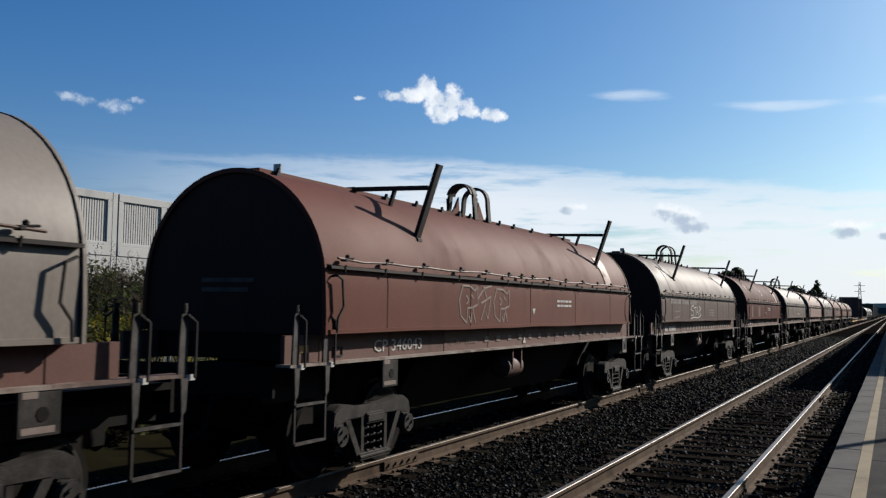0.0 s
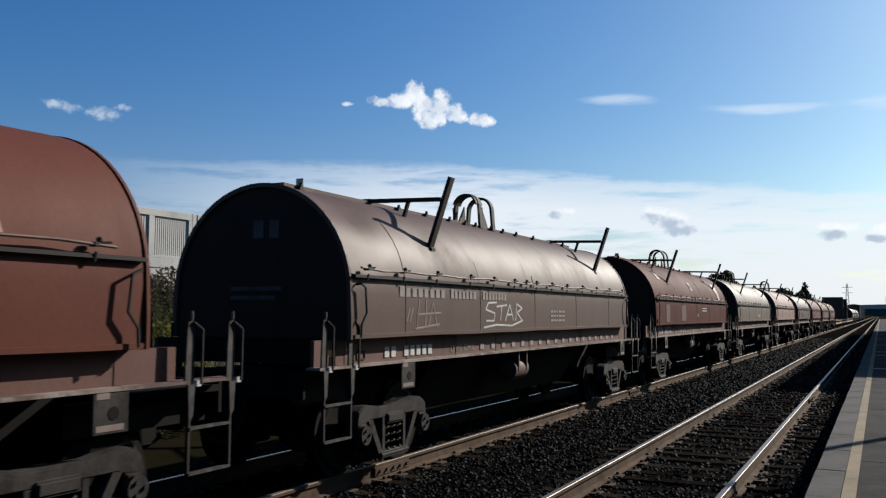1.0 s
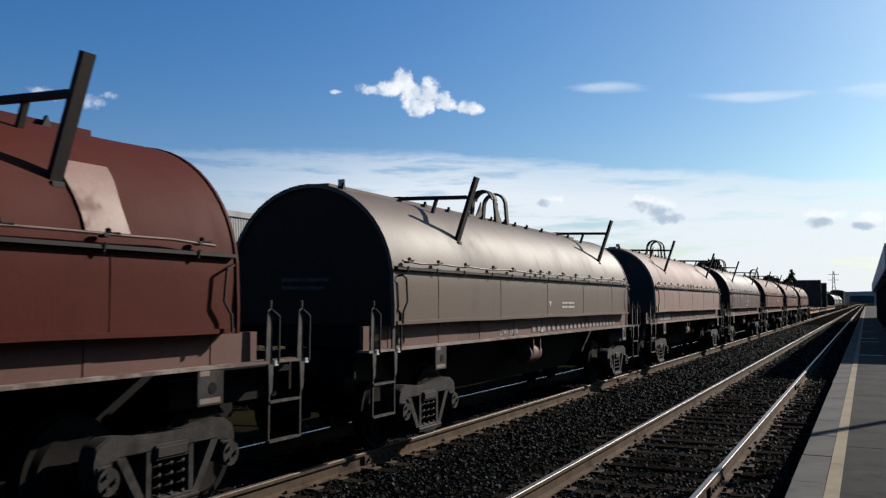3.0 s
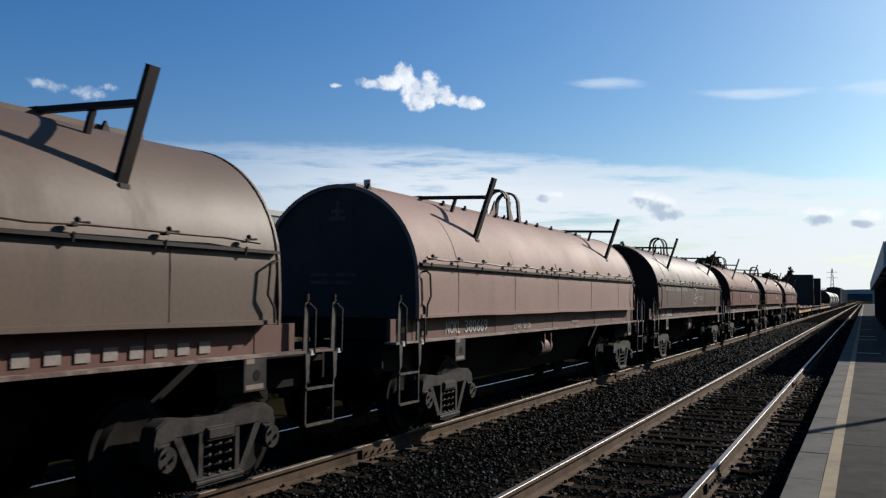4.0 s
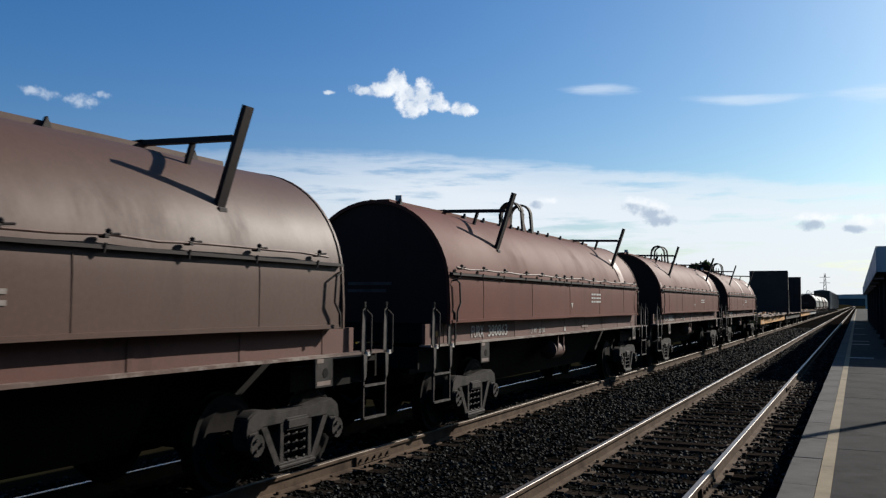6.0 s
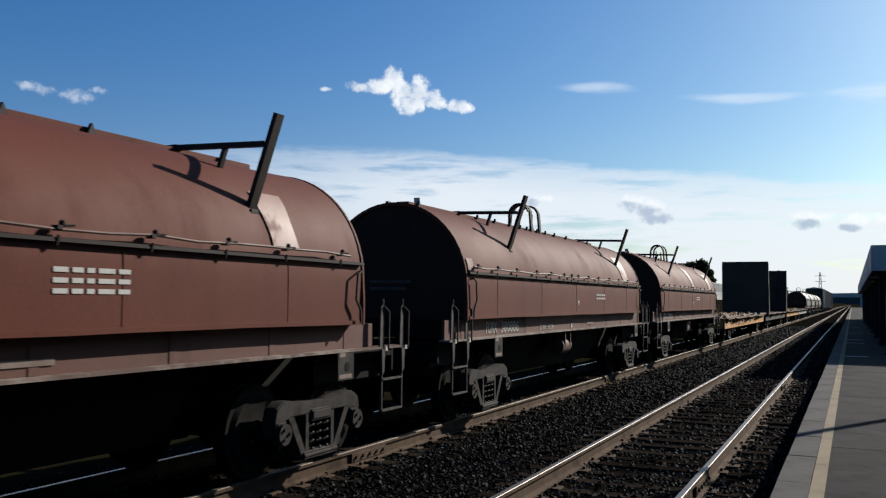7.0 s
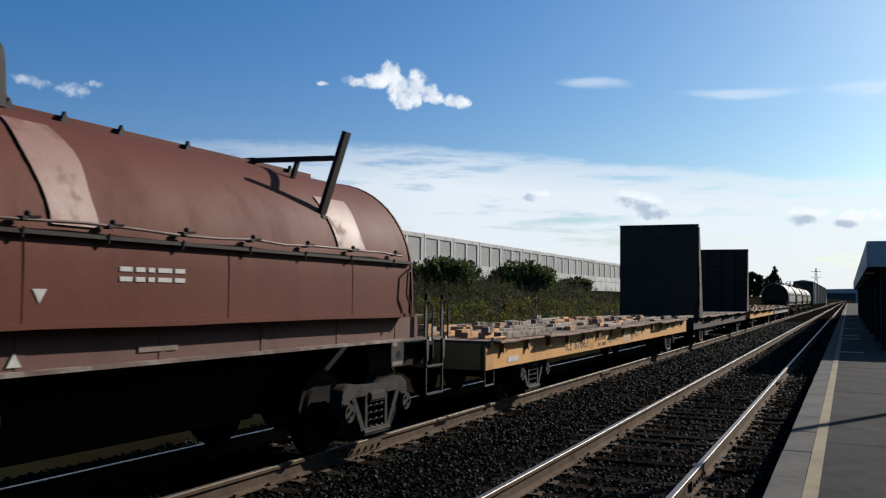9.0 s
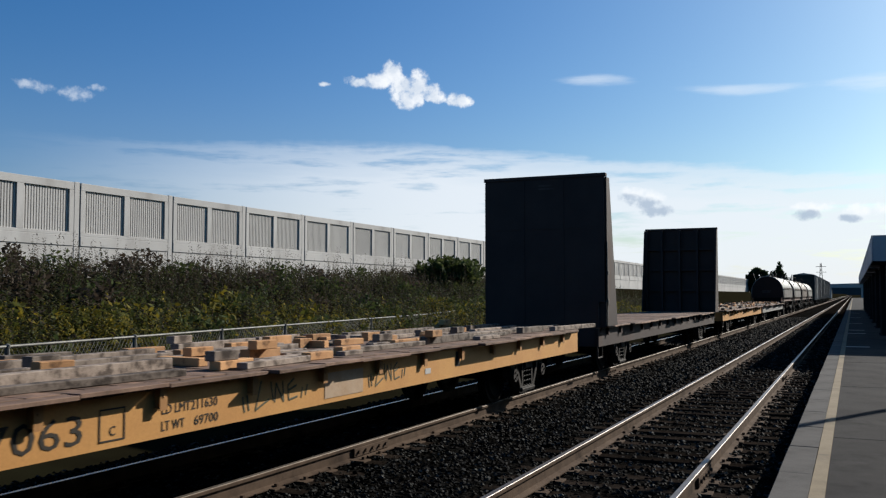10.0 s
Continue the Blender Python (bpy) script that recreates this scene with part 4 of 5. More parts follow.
def build_arch(bm, deep=0.055):
    """Bent plate over the crown for the crane hook, deepest at the top."""
    w, top = 0.215, 0.55
    pts = [(-w - 0.03, -0.02), (-w, top - w)]
    pts += [(w * math.cos(a), top - w + w * math.sin(a)) for a in np.linspace(math.pi, 0, 13)][1:]
    pts += [(w + 0.03, -0.02)]
    ribbon(bm, pts, 0.04, -0.055, 0.055)
    if deep > 0.06:                                 # the fore arch carries a curved hood plate
        cap = [(w * 0.96 * math.cos(a), top - w + w * 0.98 * math.sin(a)) for a in np.linspace(math.pi * 0.93, math.pi * 0.07, 11)]
        ribbon(bm, cap, 0.03, -deep, deep)
        for sx in (-1, 1):
            slab(bm, [(-0.05, 0.0), (0.05, 0.0), (0.09, top - w), (-0.09, top - w)], "x", sx * (w + 0.012) - 0.012, sx * (w + 0.012) + 0.012)


def build_gusset(bm):
    slab(bm, [(-0.03, 0.0), (0.3, 0.0), (0.02, 0.34)], "x", -0.01, 0.01)


def build_bracket(bm):
    """Stacking guide on the +x flank: a flat flared post, an arm to the crown and a short strut."""
    bar(bm, (0.98, 0, 2.6), (1.29, 0, 3.51), 0.05, 0.11, (0, 1, 0))
    bar(bm, (-0.1, 0, 3.27), (1.15, 0, 3.235), 0.05, 0.075, (0, 1, 0))
    bar(bm, (0.66, 0.02, 3.24), (0.58, 0.02, 3.0), 0.04, 0.05, (0, 1, 0))
    box(bm, 0.93, 1.04, -0.06, 0.06, 2.57, 2.62, 0.008)


def build_ledge(bm):
    x = HALF
    slab(bm, [(x - 0.01, 2.155), (x + 0.04, 2.155), (x + 0.04, 2.182), (x - 0.01, 2.19)], "y", 0.0, HOOD_LEN)


def build_rods(bm):
    """The latch rod above the ledge, slightly bent."""
    rnd = random.Random(2)
    tube(bm, [(HALF + 0.04 + rnd.uniform(-0.006, 0.006), 0.1 + i * 0.49, 2.25 + rnd.uniform(-0.013, 0.013)) for i in range(23)], 0.013)


def build_latch(bm):
    x = HALF
    box(bm, x - 0.01, x + 0.06, -0.025, 0.025, 2.235, 2.268, 0.005)
    rod(bm, (x + 0.03, 0, 2.13), (x + 0.045, 0.0, 2.2), 0.012, 5)
    bmesh.ops.create_icosphere(bm, subdivisions=1, radius=0.026, matrix=Matrix.Translation((x + 0.04, 0.03, 2.285)))
    rod(bm, (x + 0.04, 0.0, 2.26), (x + 0.05, 0.13, 2.272), 0.011, 5)


SEAM_Y = [1.17, 3.33, 5.5, 7.65, 9.8]


def build_seam(bm, reach=4):
    """A raised weld on the flank, some of them running up over the shoulder."""
    ribbon(bm, hood_ring(HALF + 0.002, 1.53)[:reach], 0.008, -0.003, 0.003)


LATCH_Y = [0.25, 1.05, 1.9, 2.9, 3.7, 4.5, 5.0, 5.45, 6.2, 7.0, 7.9, 8.8, 9.7, 10.7]


def build_sill(bm):
    """Side sill on the +x flank, set back under the hood."""
    slab(bm, [(1.01, 1.23), (1.06, 1.23), (1.06, 1.5), (1.01, 1.5)], "y", -0.5, HOOD_LEN + 0.5)
    for y in np.linspace(0.1, HOOD_LEN - 0.1, 9):
        box(bm, 1.06, 1.066, y - 0.04, y + 0.04, 1.235, 1.5)


def build_lip(bm):
    box(bm, 1.0, 1.17, -0.55, HOOD_LEN + 1.1, 1.205, 1.232)


def build_skirt(bm):
    """Lower rim of the hood, a little bent."""
    rows = []
    for i in range(23):
        y = HOOD_LEN * i / 22
        x, z = HALF + 0.006, 1.53 + 0.014 * noise.noise(Vector((y * 0.8, 2.2, 0)))
        rows.append([bm.verts.new(p) for p in ((x - 0.02, y, z - 0.025), (x + 0.014, y, z - 0.02), (x + 0.014, y, z + 0.02), (x - 0.02, y, z + 0.025))])
    for p, q in zip(rows, rows[1:]):
        for k in range(4):
            bm.faces.new((p[k], p[(k + 1) % 4], q[(k + 1) % 4], q[k]))
    bm.faces.new(rows[0]), bm.faces.new(rows[-1])


def build_trough(bm):
    """The coil trough between the trucks, with sloping sides."""
    slab(bm, [(-0.42, 0.46), (0.42, 0.46), (0.82, 1.22), (-0.82, 1.22)], "y", 2.6, HOOD_LEN - 2.2)


def add_end_deck(car, m, out):
    """Plated deck beyond the hood, with its end beam and two stub sills."""
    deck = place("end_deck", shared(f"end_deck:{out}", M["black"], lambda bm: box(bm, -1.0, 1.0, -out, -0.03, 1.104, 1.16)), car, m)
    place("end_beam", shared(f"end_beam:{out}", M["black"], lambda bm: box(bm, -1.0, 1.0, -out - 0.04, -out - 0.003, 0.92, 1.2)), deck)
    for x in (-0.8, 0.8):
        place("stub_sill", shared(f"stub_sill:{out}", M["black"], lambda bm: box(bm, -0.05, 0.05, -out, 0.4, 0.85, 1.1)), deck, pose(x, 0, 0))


def build_reflector(bm):
    box(bm, 1.17, 1.176, -0.05, 0.05, 1.18, 1.228)


def build_triangle(bm):
    slab(bm, [(-0.06, 0.05), (0.06, 0.05), (0.0, -0.05)], "x", 0, 0.003)


def build_ladder(bm):
    """Corner ladder on the +x flank: two stiles, wide plates at their heads."""
    for y in (-0.47, 0.03):
        bar(bm, (1.16, y, 0.48), (1.16, y, 1.2), 0.024, 0.03, (1, 0, 0))
    for z in (0.49, 0.85):
        bar(bm, (1.16, -0.475, z), (1.16, 0.035, z), 0.02, 0.016)


def build_stile_plate(bm):
    slab(bm, [(-0.038, 1.2), (0.038, 1.2), (0.024, 0.95), (-0.022, 0.9)], "x", 1.176, 1.19)


def build_tread(bm):
    bar(bm, (1.16, -0.47, 0), (1.16, 0.03, 0), 0.05, 0.022)


def build_post(bm):
    slab(bm, [(-0.055, 1.2), (0.05, 1.2), (0.04, 1.66), (0.015, 1.74), (-0.02, 1.74), (-0.035, 1.66)], "x", 1.15, 1.17)
    rod(bm, (1.16, 0, 1.72), (1.16, 0, 1.79), 0.026, 8)


def build_pull(bm):
    path(bm, [(1.2, 0.1, 1.2), (1.2, 0.105, 1.64), (1.18, 0.02, 1.7)], 0.012)


def build_grab(bm):
    """Bent grab iron on the hood's corner."""
    x = HALF + 0.06
    path(bm, [(HALF, 0.06, 2.08), (x, 0.08, 2.09), (x, 0.17, 2.05), (x, 0.2, 1.78), (x, 0.1, 1.66), (x, 0.09, 1.52)], 0.013)


def build_jack(bm):
    box(bm, 1.14, 1.165, -0.17, 0.17, 0.9, 1.2, 0.008)


def build_reservoir(bm):
    """A lying air tank with dished ends, close under the sill."""
    c, z = 0.95, 0.92
    rod(bm, (c, -0.27, z), (c, 0.27, z), 0.165, 18)
    for sy in (-1, 1):
        rod(bm, (c, sy * 0.265, z), (c, sy * 0.32, z), 0.165, 18, 0.09)
        box(bm, c - 0.172, c + 0.172, sy * 0.17 - 0.02, sy * 0.17 + 0.02, z - 0.02, 1.21, 0.004)


SQUAT, BASE = 0.77, 0.69              # truck length factor, half wheelbase


def build_frame(bm):
    """Cast truck side frame in the y-z plane: arched top chord, sloping lower chord, windows and bearing jaws."""
    x0, x1 = -0.07, 0.09
    top = [(-1.04, 0.60), (-1.0, 0.71), (-0.85, 0.77), (-0.62, 0.76), (-0.36, 0.73), (0.36, 0.73), (0.62, 0.76), (0.85, 0.77), (1.0, 0.71), (1.04, 0.60)]
    low = [(1.02, 0.44), (0.93, 0.42), (0.9, 0.57), (0.76, 0.58), (0.70, 0.6), (0.5, 0.6), (0.3, 0.6), (-0.3, 0.6), (-0.5, 0.6), (-0.70, 0.6), (-0.76, 0.58), (-0.9, 0.57), (-0.93, 0.42), (-1.02, 0.44)]
    slab(bm, top + low, "x", x0, x1)
    for s in (-1, 1):
        slab(bm, [(s * 0.78, 0.62), (s * 0.62, 0.62), (s * 0.3, 0.2), (s * 0.42, 0.16)], "x", x0, x1)      # sloping chord
        slab(bm, [(s * 0.26, 0.2), (s * 0.36, 0.2), (s * 0.36, 0.62), (s * 0.26, 0.62)], "x", x0, x1)       # column
        box(bm, -0.06, 0.1, s * 0.9 - 0.12, s * 0.9 + 0.12, 0.4, 0.6, 0.02)
    box(bm, -0.1, 0.12, -0.42, 0.42, 0.15, 0.235, 0.02)
    box(bm, -0.1, 0.12, -0.25, 0.25, 0.52, 0.66, 0.02)
    bmesh.ops.recalc_face_normals(bm, faces=bm.faces)
    sharp = [e for e in bm.edges if len(e.link_faces) == 2 and e.calc_length() > 0.06 and e.calc_face_angle() > 0.6]
    bmesh.ops.bevel(bm, geom=sharp, offset=0.02, segments=2, affect="EDGES", clamp_overlap=True)
    bmesh.ops.scale(bm, vec=(1, SQUAT, 1), verts=bm.verts)


def build_spring(bm):
    for y in (-0.135, 0.0, 0.135):
        prev = None
        for i in range(29):
            a, z = i / 4 * math.pi, 0.235 + i * 0.0102
            p = Vector((0.03 + 0.054 * math.cos(a), y + 0.054 * math.sin(a), z))
            if prev is not None:
                rod(bm, prev, p, 0.014, 5)
            prev = p


def build_cap(bm):
    rod(bm, (0, 0, 0), (0.09, 0, 0), 0.105, 14)
    for i in range(3):
        a = i * 2.094
        rod(bm, (0.09, 0.055 * math.cos(a), 0.055 * math.sin(a)), (0.11, 0.055 * math.cos(a), 0.055 * math.sin(a)), 0.018, 6)


def build_bolster(bm):
    box(bm, -1.0, 1.0, -0.19, 0.19, 0.5, 0.68, 0.03)
    rod(bm, (0, 0, 0.6), (0, 0, 0.86), 0.2, 12)


def build_brake(bm):
    for s in (-1, 1):
        for y in (-0.24, 0.24):
            box(bm, s * 0.75 - 0.06, s * 0.75 + 0.06, y - 0.05, y + 0.05, 0.3, 0.6, 0.01)
    for y in (-0.24, 0.24):
        bar(bm, (-0.8, y, 0.42), (0.8, y, 0.42), 0.06, 0.06)


R_WHEEL = 0.46


def build_wheelset(bm):
    """Axle along x with two flanged, dished wheels."""
    rod(bm, (-0.95, 0, 0), (0.95, 0, 0), 0.085, 12)
    for s in (-1, 1):
        prof = [(0.0, 0.12), (0.0, 0.3), (0.015, 0.36), (-0.02, 0.41), (-0.02, R_WHEEL), (-0.1, R_WHEEL), (-0.1, 0.49), (-0.135, 0.49), (-0.14, 0.4), (-0.07, 0.34), (-0.06, 0.12)]
        n = 28
        rings = [[bm.verts.new((s * (0.79 + x), r * math.cos(k * 2 * math.pi / n), r * math.sin(k * 2 * math.pi / n))) for x, r in prof] for k in range(n)]
        for k in range(n):
            a, b = rings[k], rings[(k + 1) % n]
            for i in range(len(prof) - 1):
                bm.faces.new((a[i], a[i + 1], b[i + 1], b[i]))


def build_coupler(bm):
    box(bm, -0.1, 0.1, -1.75, -1.2, 0.72, 0.92, 0.02)
    slab(bm, [(-0.17, -1.78), (0.1, -1.86), (0.17, -1.72), (0.12, -1.62), (-0.14, -1.62)], "y", 0.68, 0.98)
    path(bm, [(0.35, -1.25, 0.9), (0.36, -1.5, 0.6), (0.25, -1.7, 0.5), (0.1, -1.8, 0.62)], 0.03)


def fix_coupler(bm):
    box(bm, -0.1, 0.1, -1.55, -1.1, 0.72, 0.92, 0.02)
    box(bm, -0.16, 0.16, -1.62, -1.5, 0.66, 0.98, 0.03)
    path(bm, [(0.35, -1.2, 0.9), (0.36, -1.35, 0.6), (0.25, -1.5, 0.48), (0.1, -1.58, 0.6)], 0.028)


def build_brake_wheel(bm):
    box(bm, 0.35, 0.95, -0.5, -0.38, 1.2, 1.75, 0.02)
    n = 14
    ring = [Vector((0.65 + 0.26 * math.cos(i * 2 * math.pi / n), -0.62, 1.62 + 0.26 * math.sin(i * 2 * math.pi / n))) for i in range(n + 1)]
    path(bm, ring, 0.017)
    for i in (0, 3, 7, 10):
        rod(bm, (0.65, -0.6, 1.62), ring[i], 0.012, 5)
    rod(bm, (0.65, -0.64, 1.62), (0.65, -0.4, 1.62), 0.03, 8)


def add_truck(car, y, spins=True):
    tr = new("truck")
    tr.parent = car
    tr.matrix_basis = pose(0, y, 0)
    tr["label"] = "four-wheel cast steel truck"
    place("bolster", shared("bolster", M["black"], build_bolster), tr)
    place("brake_beam", shared("brake_beam", M["black"], build_brake), tr)
    for rz, s in ((0, 1), (180, -1)):
        place("side_frame", shared("side_frame", M["steel"], build_frame, True), tr, pose(s * 1.0, 0, 0, 0, 0, rz))
        place("spring_nest", shared("spring_nest", M["steel"], build_spring, True), tr, pose(s * 1.0, 0, 0, 0, 0, rz))
        for a in (-BASE, BASE):
            place("bearing_cap", shared("bearing_cap", M["steel"], build_cap, True), tr, pose(s * 1.05, a, R_WHEEL, 0, 0, rz))
    for a in (-BASE, BASE):
        w = place("wheelset", shared("wheelset", M["tread"], build_wheelset, True), tr, pose(0, a, R_WHEEL))
        if spins:
            SPINNERS.append((w, a))
    return tr


MIRROR = Matrix.Diagonal((-1, 1, 1, 1))
TURN = Matrix.Rotation(math.pi, 4, "Z")


TAGS = dict(                         # strokes in a unit square: right, up
    star=[[(0.3, 0.92), (0.1, 0.9), (0.04, 0.68), (0.26, 0.55), (0.24, 0.3), (0.05, 0.3)], [(0.3, 0.78), (0.56, 0.84)], [(0.43, 0.8), (0.4, 0.3)],
          [(0.52, 0.28), (0.64, 0.86), (0.74, 0.3)], [(0.56, 0.5), (0.72, 0.52)], [(0.8, 0.3), (0.82, 0.9), (0.98, 0.74), (0.84, 0.58), (0.99, 0.28)], [(0.0, 0.08), (0.3, 0.16), (0.7, 0.12), (1.0, 0.3)]],
    slashes=[[(0.05, 0.3), (0.12, 0.7)], [(0.12, 0.28), (0.2, 0.72)], [(0.3, 0.1), (0.36, 0.95)], [(0.52, 0.12), (0.54, 0.98)], [(0.3, 0.5), (0.95, 0.56)], [(0.6, 0.1), (0.72, 0.9), (0.84, 0.1)], [(0.25, 0.08), (0.9, 0.2)]],
    crest=[[(0.12, 0.2), (0.04, 0.6), (0.2, 0.98), (0.55, 0.98), (0.8, 0.86), (0.94, 0.98), (0.96, 0.5), (0.7, 0.42), (0.84, 0.02)], [(0.12, 0.2), (0.4, 0.02), (0.44, 0.4), (0.7, 0.42)], [(0.36, 0.74), (0.5, 0.62), (0.4, 0.5)], [(0.62, 0.76), (0.74, 0.66)], [(0.5, 0.2), (0.62, 0.02), (0.66, 0.3)]],
    hook=[[(0.0, 0.62), (0.4, 0.9), (0.9, 0.98)], [(0.35, 0.95), (0.6, 0.6), (0.2, 0.5)], [(0.6, 0.6), (0.86, 0.7), (0.66, 0.06), (0.5, 0.3)], [(0.2, 0.04), (0.5, 0.5)]],
)


def scrawl(car, x, y, z, w, h, tag, mt, r=0.014):
    """Spray-can strokes, thin on the paint."""
    bm = bmesh.new()
    for line in TAGS[tag]:
        for p, q in zip(line, line[1:]):
            rod(bm, (0, p[0] * w, p[1] * h), (0, q[0] * w, q[1] * h), r, 6)
    bmesh.ops.scale(bm, vec=(0.12, 1, 1), verts=bm.verts)
    ob = part("scrawl", bm, M[mt], car, "loose spray-paint strokes")
    ob.matrix_basis = pose(x, y, z)
    return ob


def spray_word(car, x, y, z, width):
    """The hand-sprayed word LINE between slanted quote marks, in thin strokes."""
    strokes = [[(0.0, 0.16), (0.03, 0.02)], [(0.06, 0.17), (0.09, 0.03)],
               [(0.26, 0.28), (0.18, 0.02), (0.38, 0.1)], [(0.4, 0.26), (0.44, 0.08)],
               [(0.46, 0.06), (0.48, 0.24), (0.6, 0.05), (0.58, 0.25)],
               [(0.76, 0.26), (0.66, 0.2), (0.68, 0.06), (0.82, 0.08)], [(0.66, 0.15), (0.8, 0.19)],
               [(0.9, 0.16), (0.88, 0.06)], [(0.98, 0.18), (0.95, 0.08)]]
    bm = bmesh.new()
    for line in strokes:
        for p, q in zip(line, line[1:]):
            rod(bm, (0, p[0] * width, p[1]), (0, q[0] * width, q[1]), 0.011, 6)
    bmesh.ops.scale(bm, vec=(0.15, 1, 1), verts=bm.verts)
    ob = part("lettering", bm, M["tag"], car, "olive hand-sprayed word")
    ob.matrix_basis = pose(x, y, z)


def coil_car(s, paint, label, writing=(), patches=(), spins=True, sill=None, end_marks=True, scrawls=(), triangles=False, emblem=(), end=None, dents=(), marks=(), flank=(), seams=False):
    """A covered coil car. s: where its near hood end stands at the start."""
    car = thing("coil_car", (FAR_X, s, 0), label, "freight car", "coil cars of the train")
    hood = place("hood", shared(f"hood:{dents}", M["red"], lambda bm: build_hood(bm, dents), True), car, None, "", paint)
    turned = Matrix.Translation((0, HOOD_LEN, 0)) @ TURN
    place("end_sheet", shared("end_sheet", M["end"], build_end), hood, None, "end sheet with its shade put into the dark colour", end)
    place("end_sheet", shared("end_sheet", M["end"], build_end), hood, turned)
    for m in (Matrix.Identity(4), turned):
        place("end_rim", shared("end_rim", M["red"], build_rim), hood, m, "", paint)
    place("crown_joint", shared("crown_joint", M["bracket"], build_ridge), hood, None, "", paint)
    place("crown_plate", shared("crown_plate", M["white"], lambda bm: box(bm, -0.05, 0.05, -0.012, 0.012, 0.0, 0.12, 0.004)), hood, pose(0.06, 0.62, CROWN + 0.03), "small white upright plate")
    for y in LUG_Y:
        place("lug", shared("lug", M["bracket"], build_lug), hood, pose(0.125, y, CROWN - 0.01))
    for y, deep in ((5.5, 0.13), (6.02, 0.055)):
        place("lifting_arch", shared(f"lifting_arch:{deep}", M["bracket"], lambda bm, deep=deep: build_arch(bm, deep)), hood, pose(0, y, CROWN), "dark bent lifting arch")
    place("gusset", shared("gusset", M["bracket"], build_gusset), hood, pose(0, 6.1, CROWN), "", paint)
    place("gusset", shared("gusset", M["bracket"], build_gusset), hood, pose(0, 5.38, CROWN) @ TURN, "", paint)
    for y in (2.18, 9.45):
        for m in (Matrix.Identity(4), TURN):
            place("stacking_bracket", shared("stacking_bracket", M["bracket"], build_bracket), hood, Matrix.Translation((0, y, 0)) @ m, "dark angled stacking bracket")
    for m in (Matrix.Identity(4), turned):
        place("latch_rod", shared("latch_rod", M["rod"], build_rods, True), hood, m)
        place("ledge", shared("ledge", M["bracket"], build_ledge), hood, m)
        place("hood_skirt", shared("hood_skirt", M["red"], build_skirt), hood, m, "", paint)
    for y in LATCH_Y:
        place("latch", shared("latch", M["bracket"], build_latch), hood, pose(0, y, 0))
    place("grab_iron", shared("grab_iron", M["bracket"], build_grab), hood)
    place("grab_iron", shared("grab_iron", M["bracket"], build_grab), hood, Matrix.Translation((0, HOOD_LEN, 0)) @ Matrix.Diagonal((1, -1, 1, 1)))
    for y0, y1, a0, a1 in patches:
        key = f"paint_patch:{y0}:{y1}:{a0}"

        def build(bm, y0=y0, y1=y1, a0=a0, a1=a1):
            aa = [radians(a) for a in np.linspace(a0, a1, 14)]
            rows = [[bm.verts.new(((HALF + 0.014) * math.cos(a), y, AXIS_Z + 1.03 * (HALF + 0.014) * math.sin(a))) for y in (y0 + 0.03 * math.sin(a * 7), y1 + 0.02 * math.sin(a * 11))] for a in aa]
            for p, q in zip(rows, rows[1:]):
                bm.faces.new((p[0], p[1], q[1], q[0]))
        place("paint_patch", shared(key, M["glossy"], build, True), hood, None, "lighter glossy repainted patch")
    for y0, y1, a0, a1, mt in marks:
        def build(bm, y0=y0, y1=y1, a0=a0, a1=a1, r=HALF + (0.014 if mt == "primer" else 0.018)):
            rows = [[bm.verts.new((r * math.cos(radians(a)), y, AXIS_Z + 1.03 * r * math.sin(radians(a)))) for y in (y0, y1)] for a in np.linspace(a0, a1, 6)]
            for p, q in zip(rows, rows[1:]):
                bm.faces.new((p[0], p[1], q[1], q[0]))
        place("paint_patch", shared(f"paint_patch:mark:{y0}", M["primer"], build, True), hood, None, "pale stencil patch on the hood", M[mt])
    for y, z, w, h in flank:
        place("paint_patch", shared(f"paint_patch:flank:{w}:{h}", M["faint"], lambda bm, w=w, h=h: box(bm, 0, w, 0, h, 0, 0.002)), hood, on_side(HALF + 0.002, y, z), "faded repaint rectangle")
    # frame
    for y, reach in zip(SEAM_Y, (10, 7, 6, 4, 4) if dents or seams else (4, 4, 4, 4, 4)):
        place("weld_seam", shared(f"weld_seam:{reach}", M["red"], lambda bm, reach=reach: build_seam(bm, reach)), hood, pose(0, y, 0), "", paint)
    add_end_deck(car, None, 0.55)
    add_end_deck(car, turned, 1.1)
    ends = (Matrix.Identity(4), Matrix.Translation((0, HOOD_LEN + 1.02, 0)))
    for m in ends:
        for side in (m, m @ Matrix.Translation((0, -0.44, 0)) @ TURN):
            steps = place("ladder", shared("ladder", M["bracket"], build_ladder), car, side, "worn steel corner ladder")
            for z in (0.49, 0.85):
                place("tread", shared("tread", M["worn"], build_tread), steps, pose(0, 0, z))
            for y in (-0.47, 0.03):
                place("stile_plate", shared("stile_plate", M["worn"], build_stile_plate), steps, pose(0, y, 0))
                post = place("grab_post", shared("grab_post", M["worn"], build_post), car, side @ pose(0, y, 0))
                place("pull_bar", shared("pull_bar", M["bracket"], build_pull), post)
                place("reflector", shared("reflector", M["white"], build_reflector), car, side @ pose(0, y + 0.08, 0))
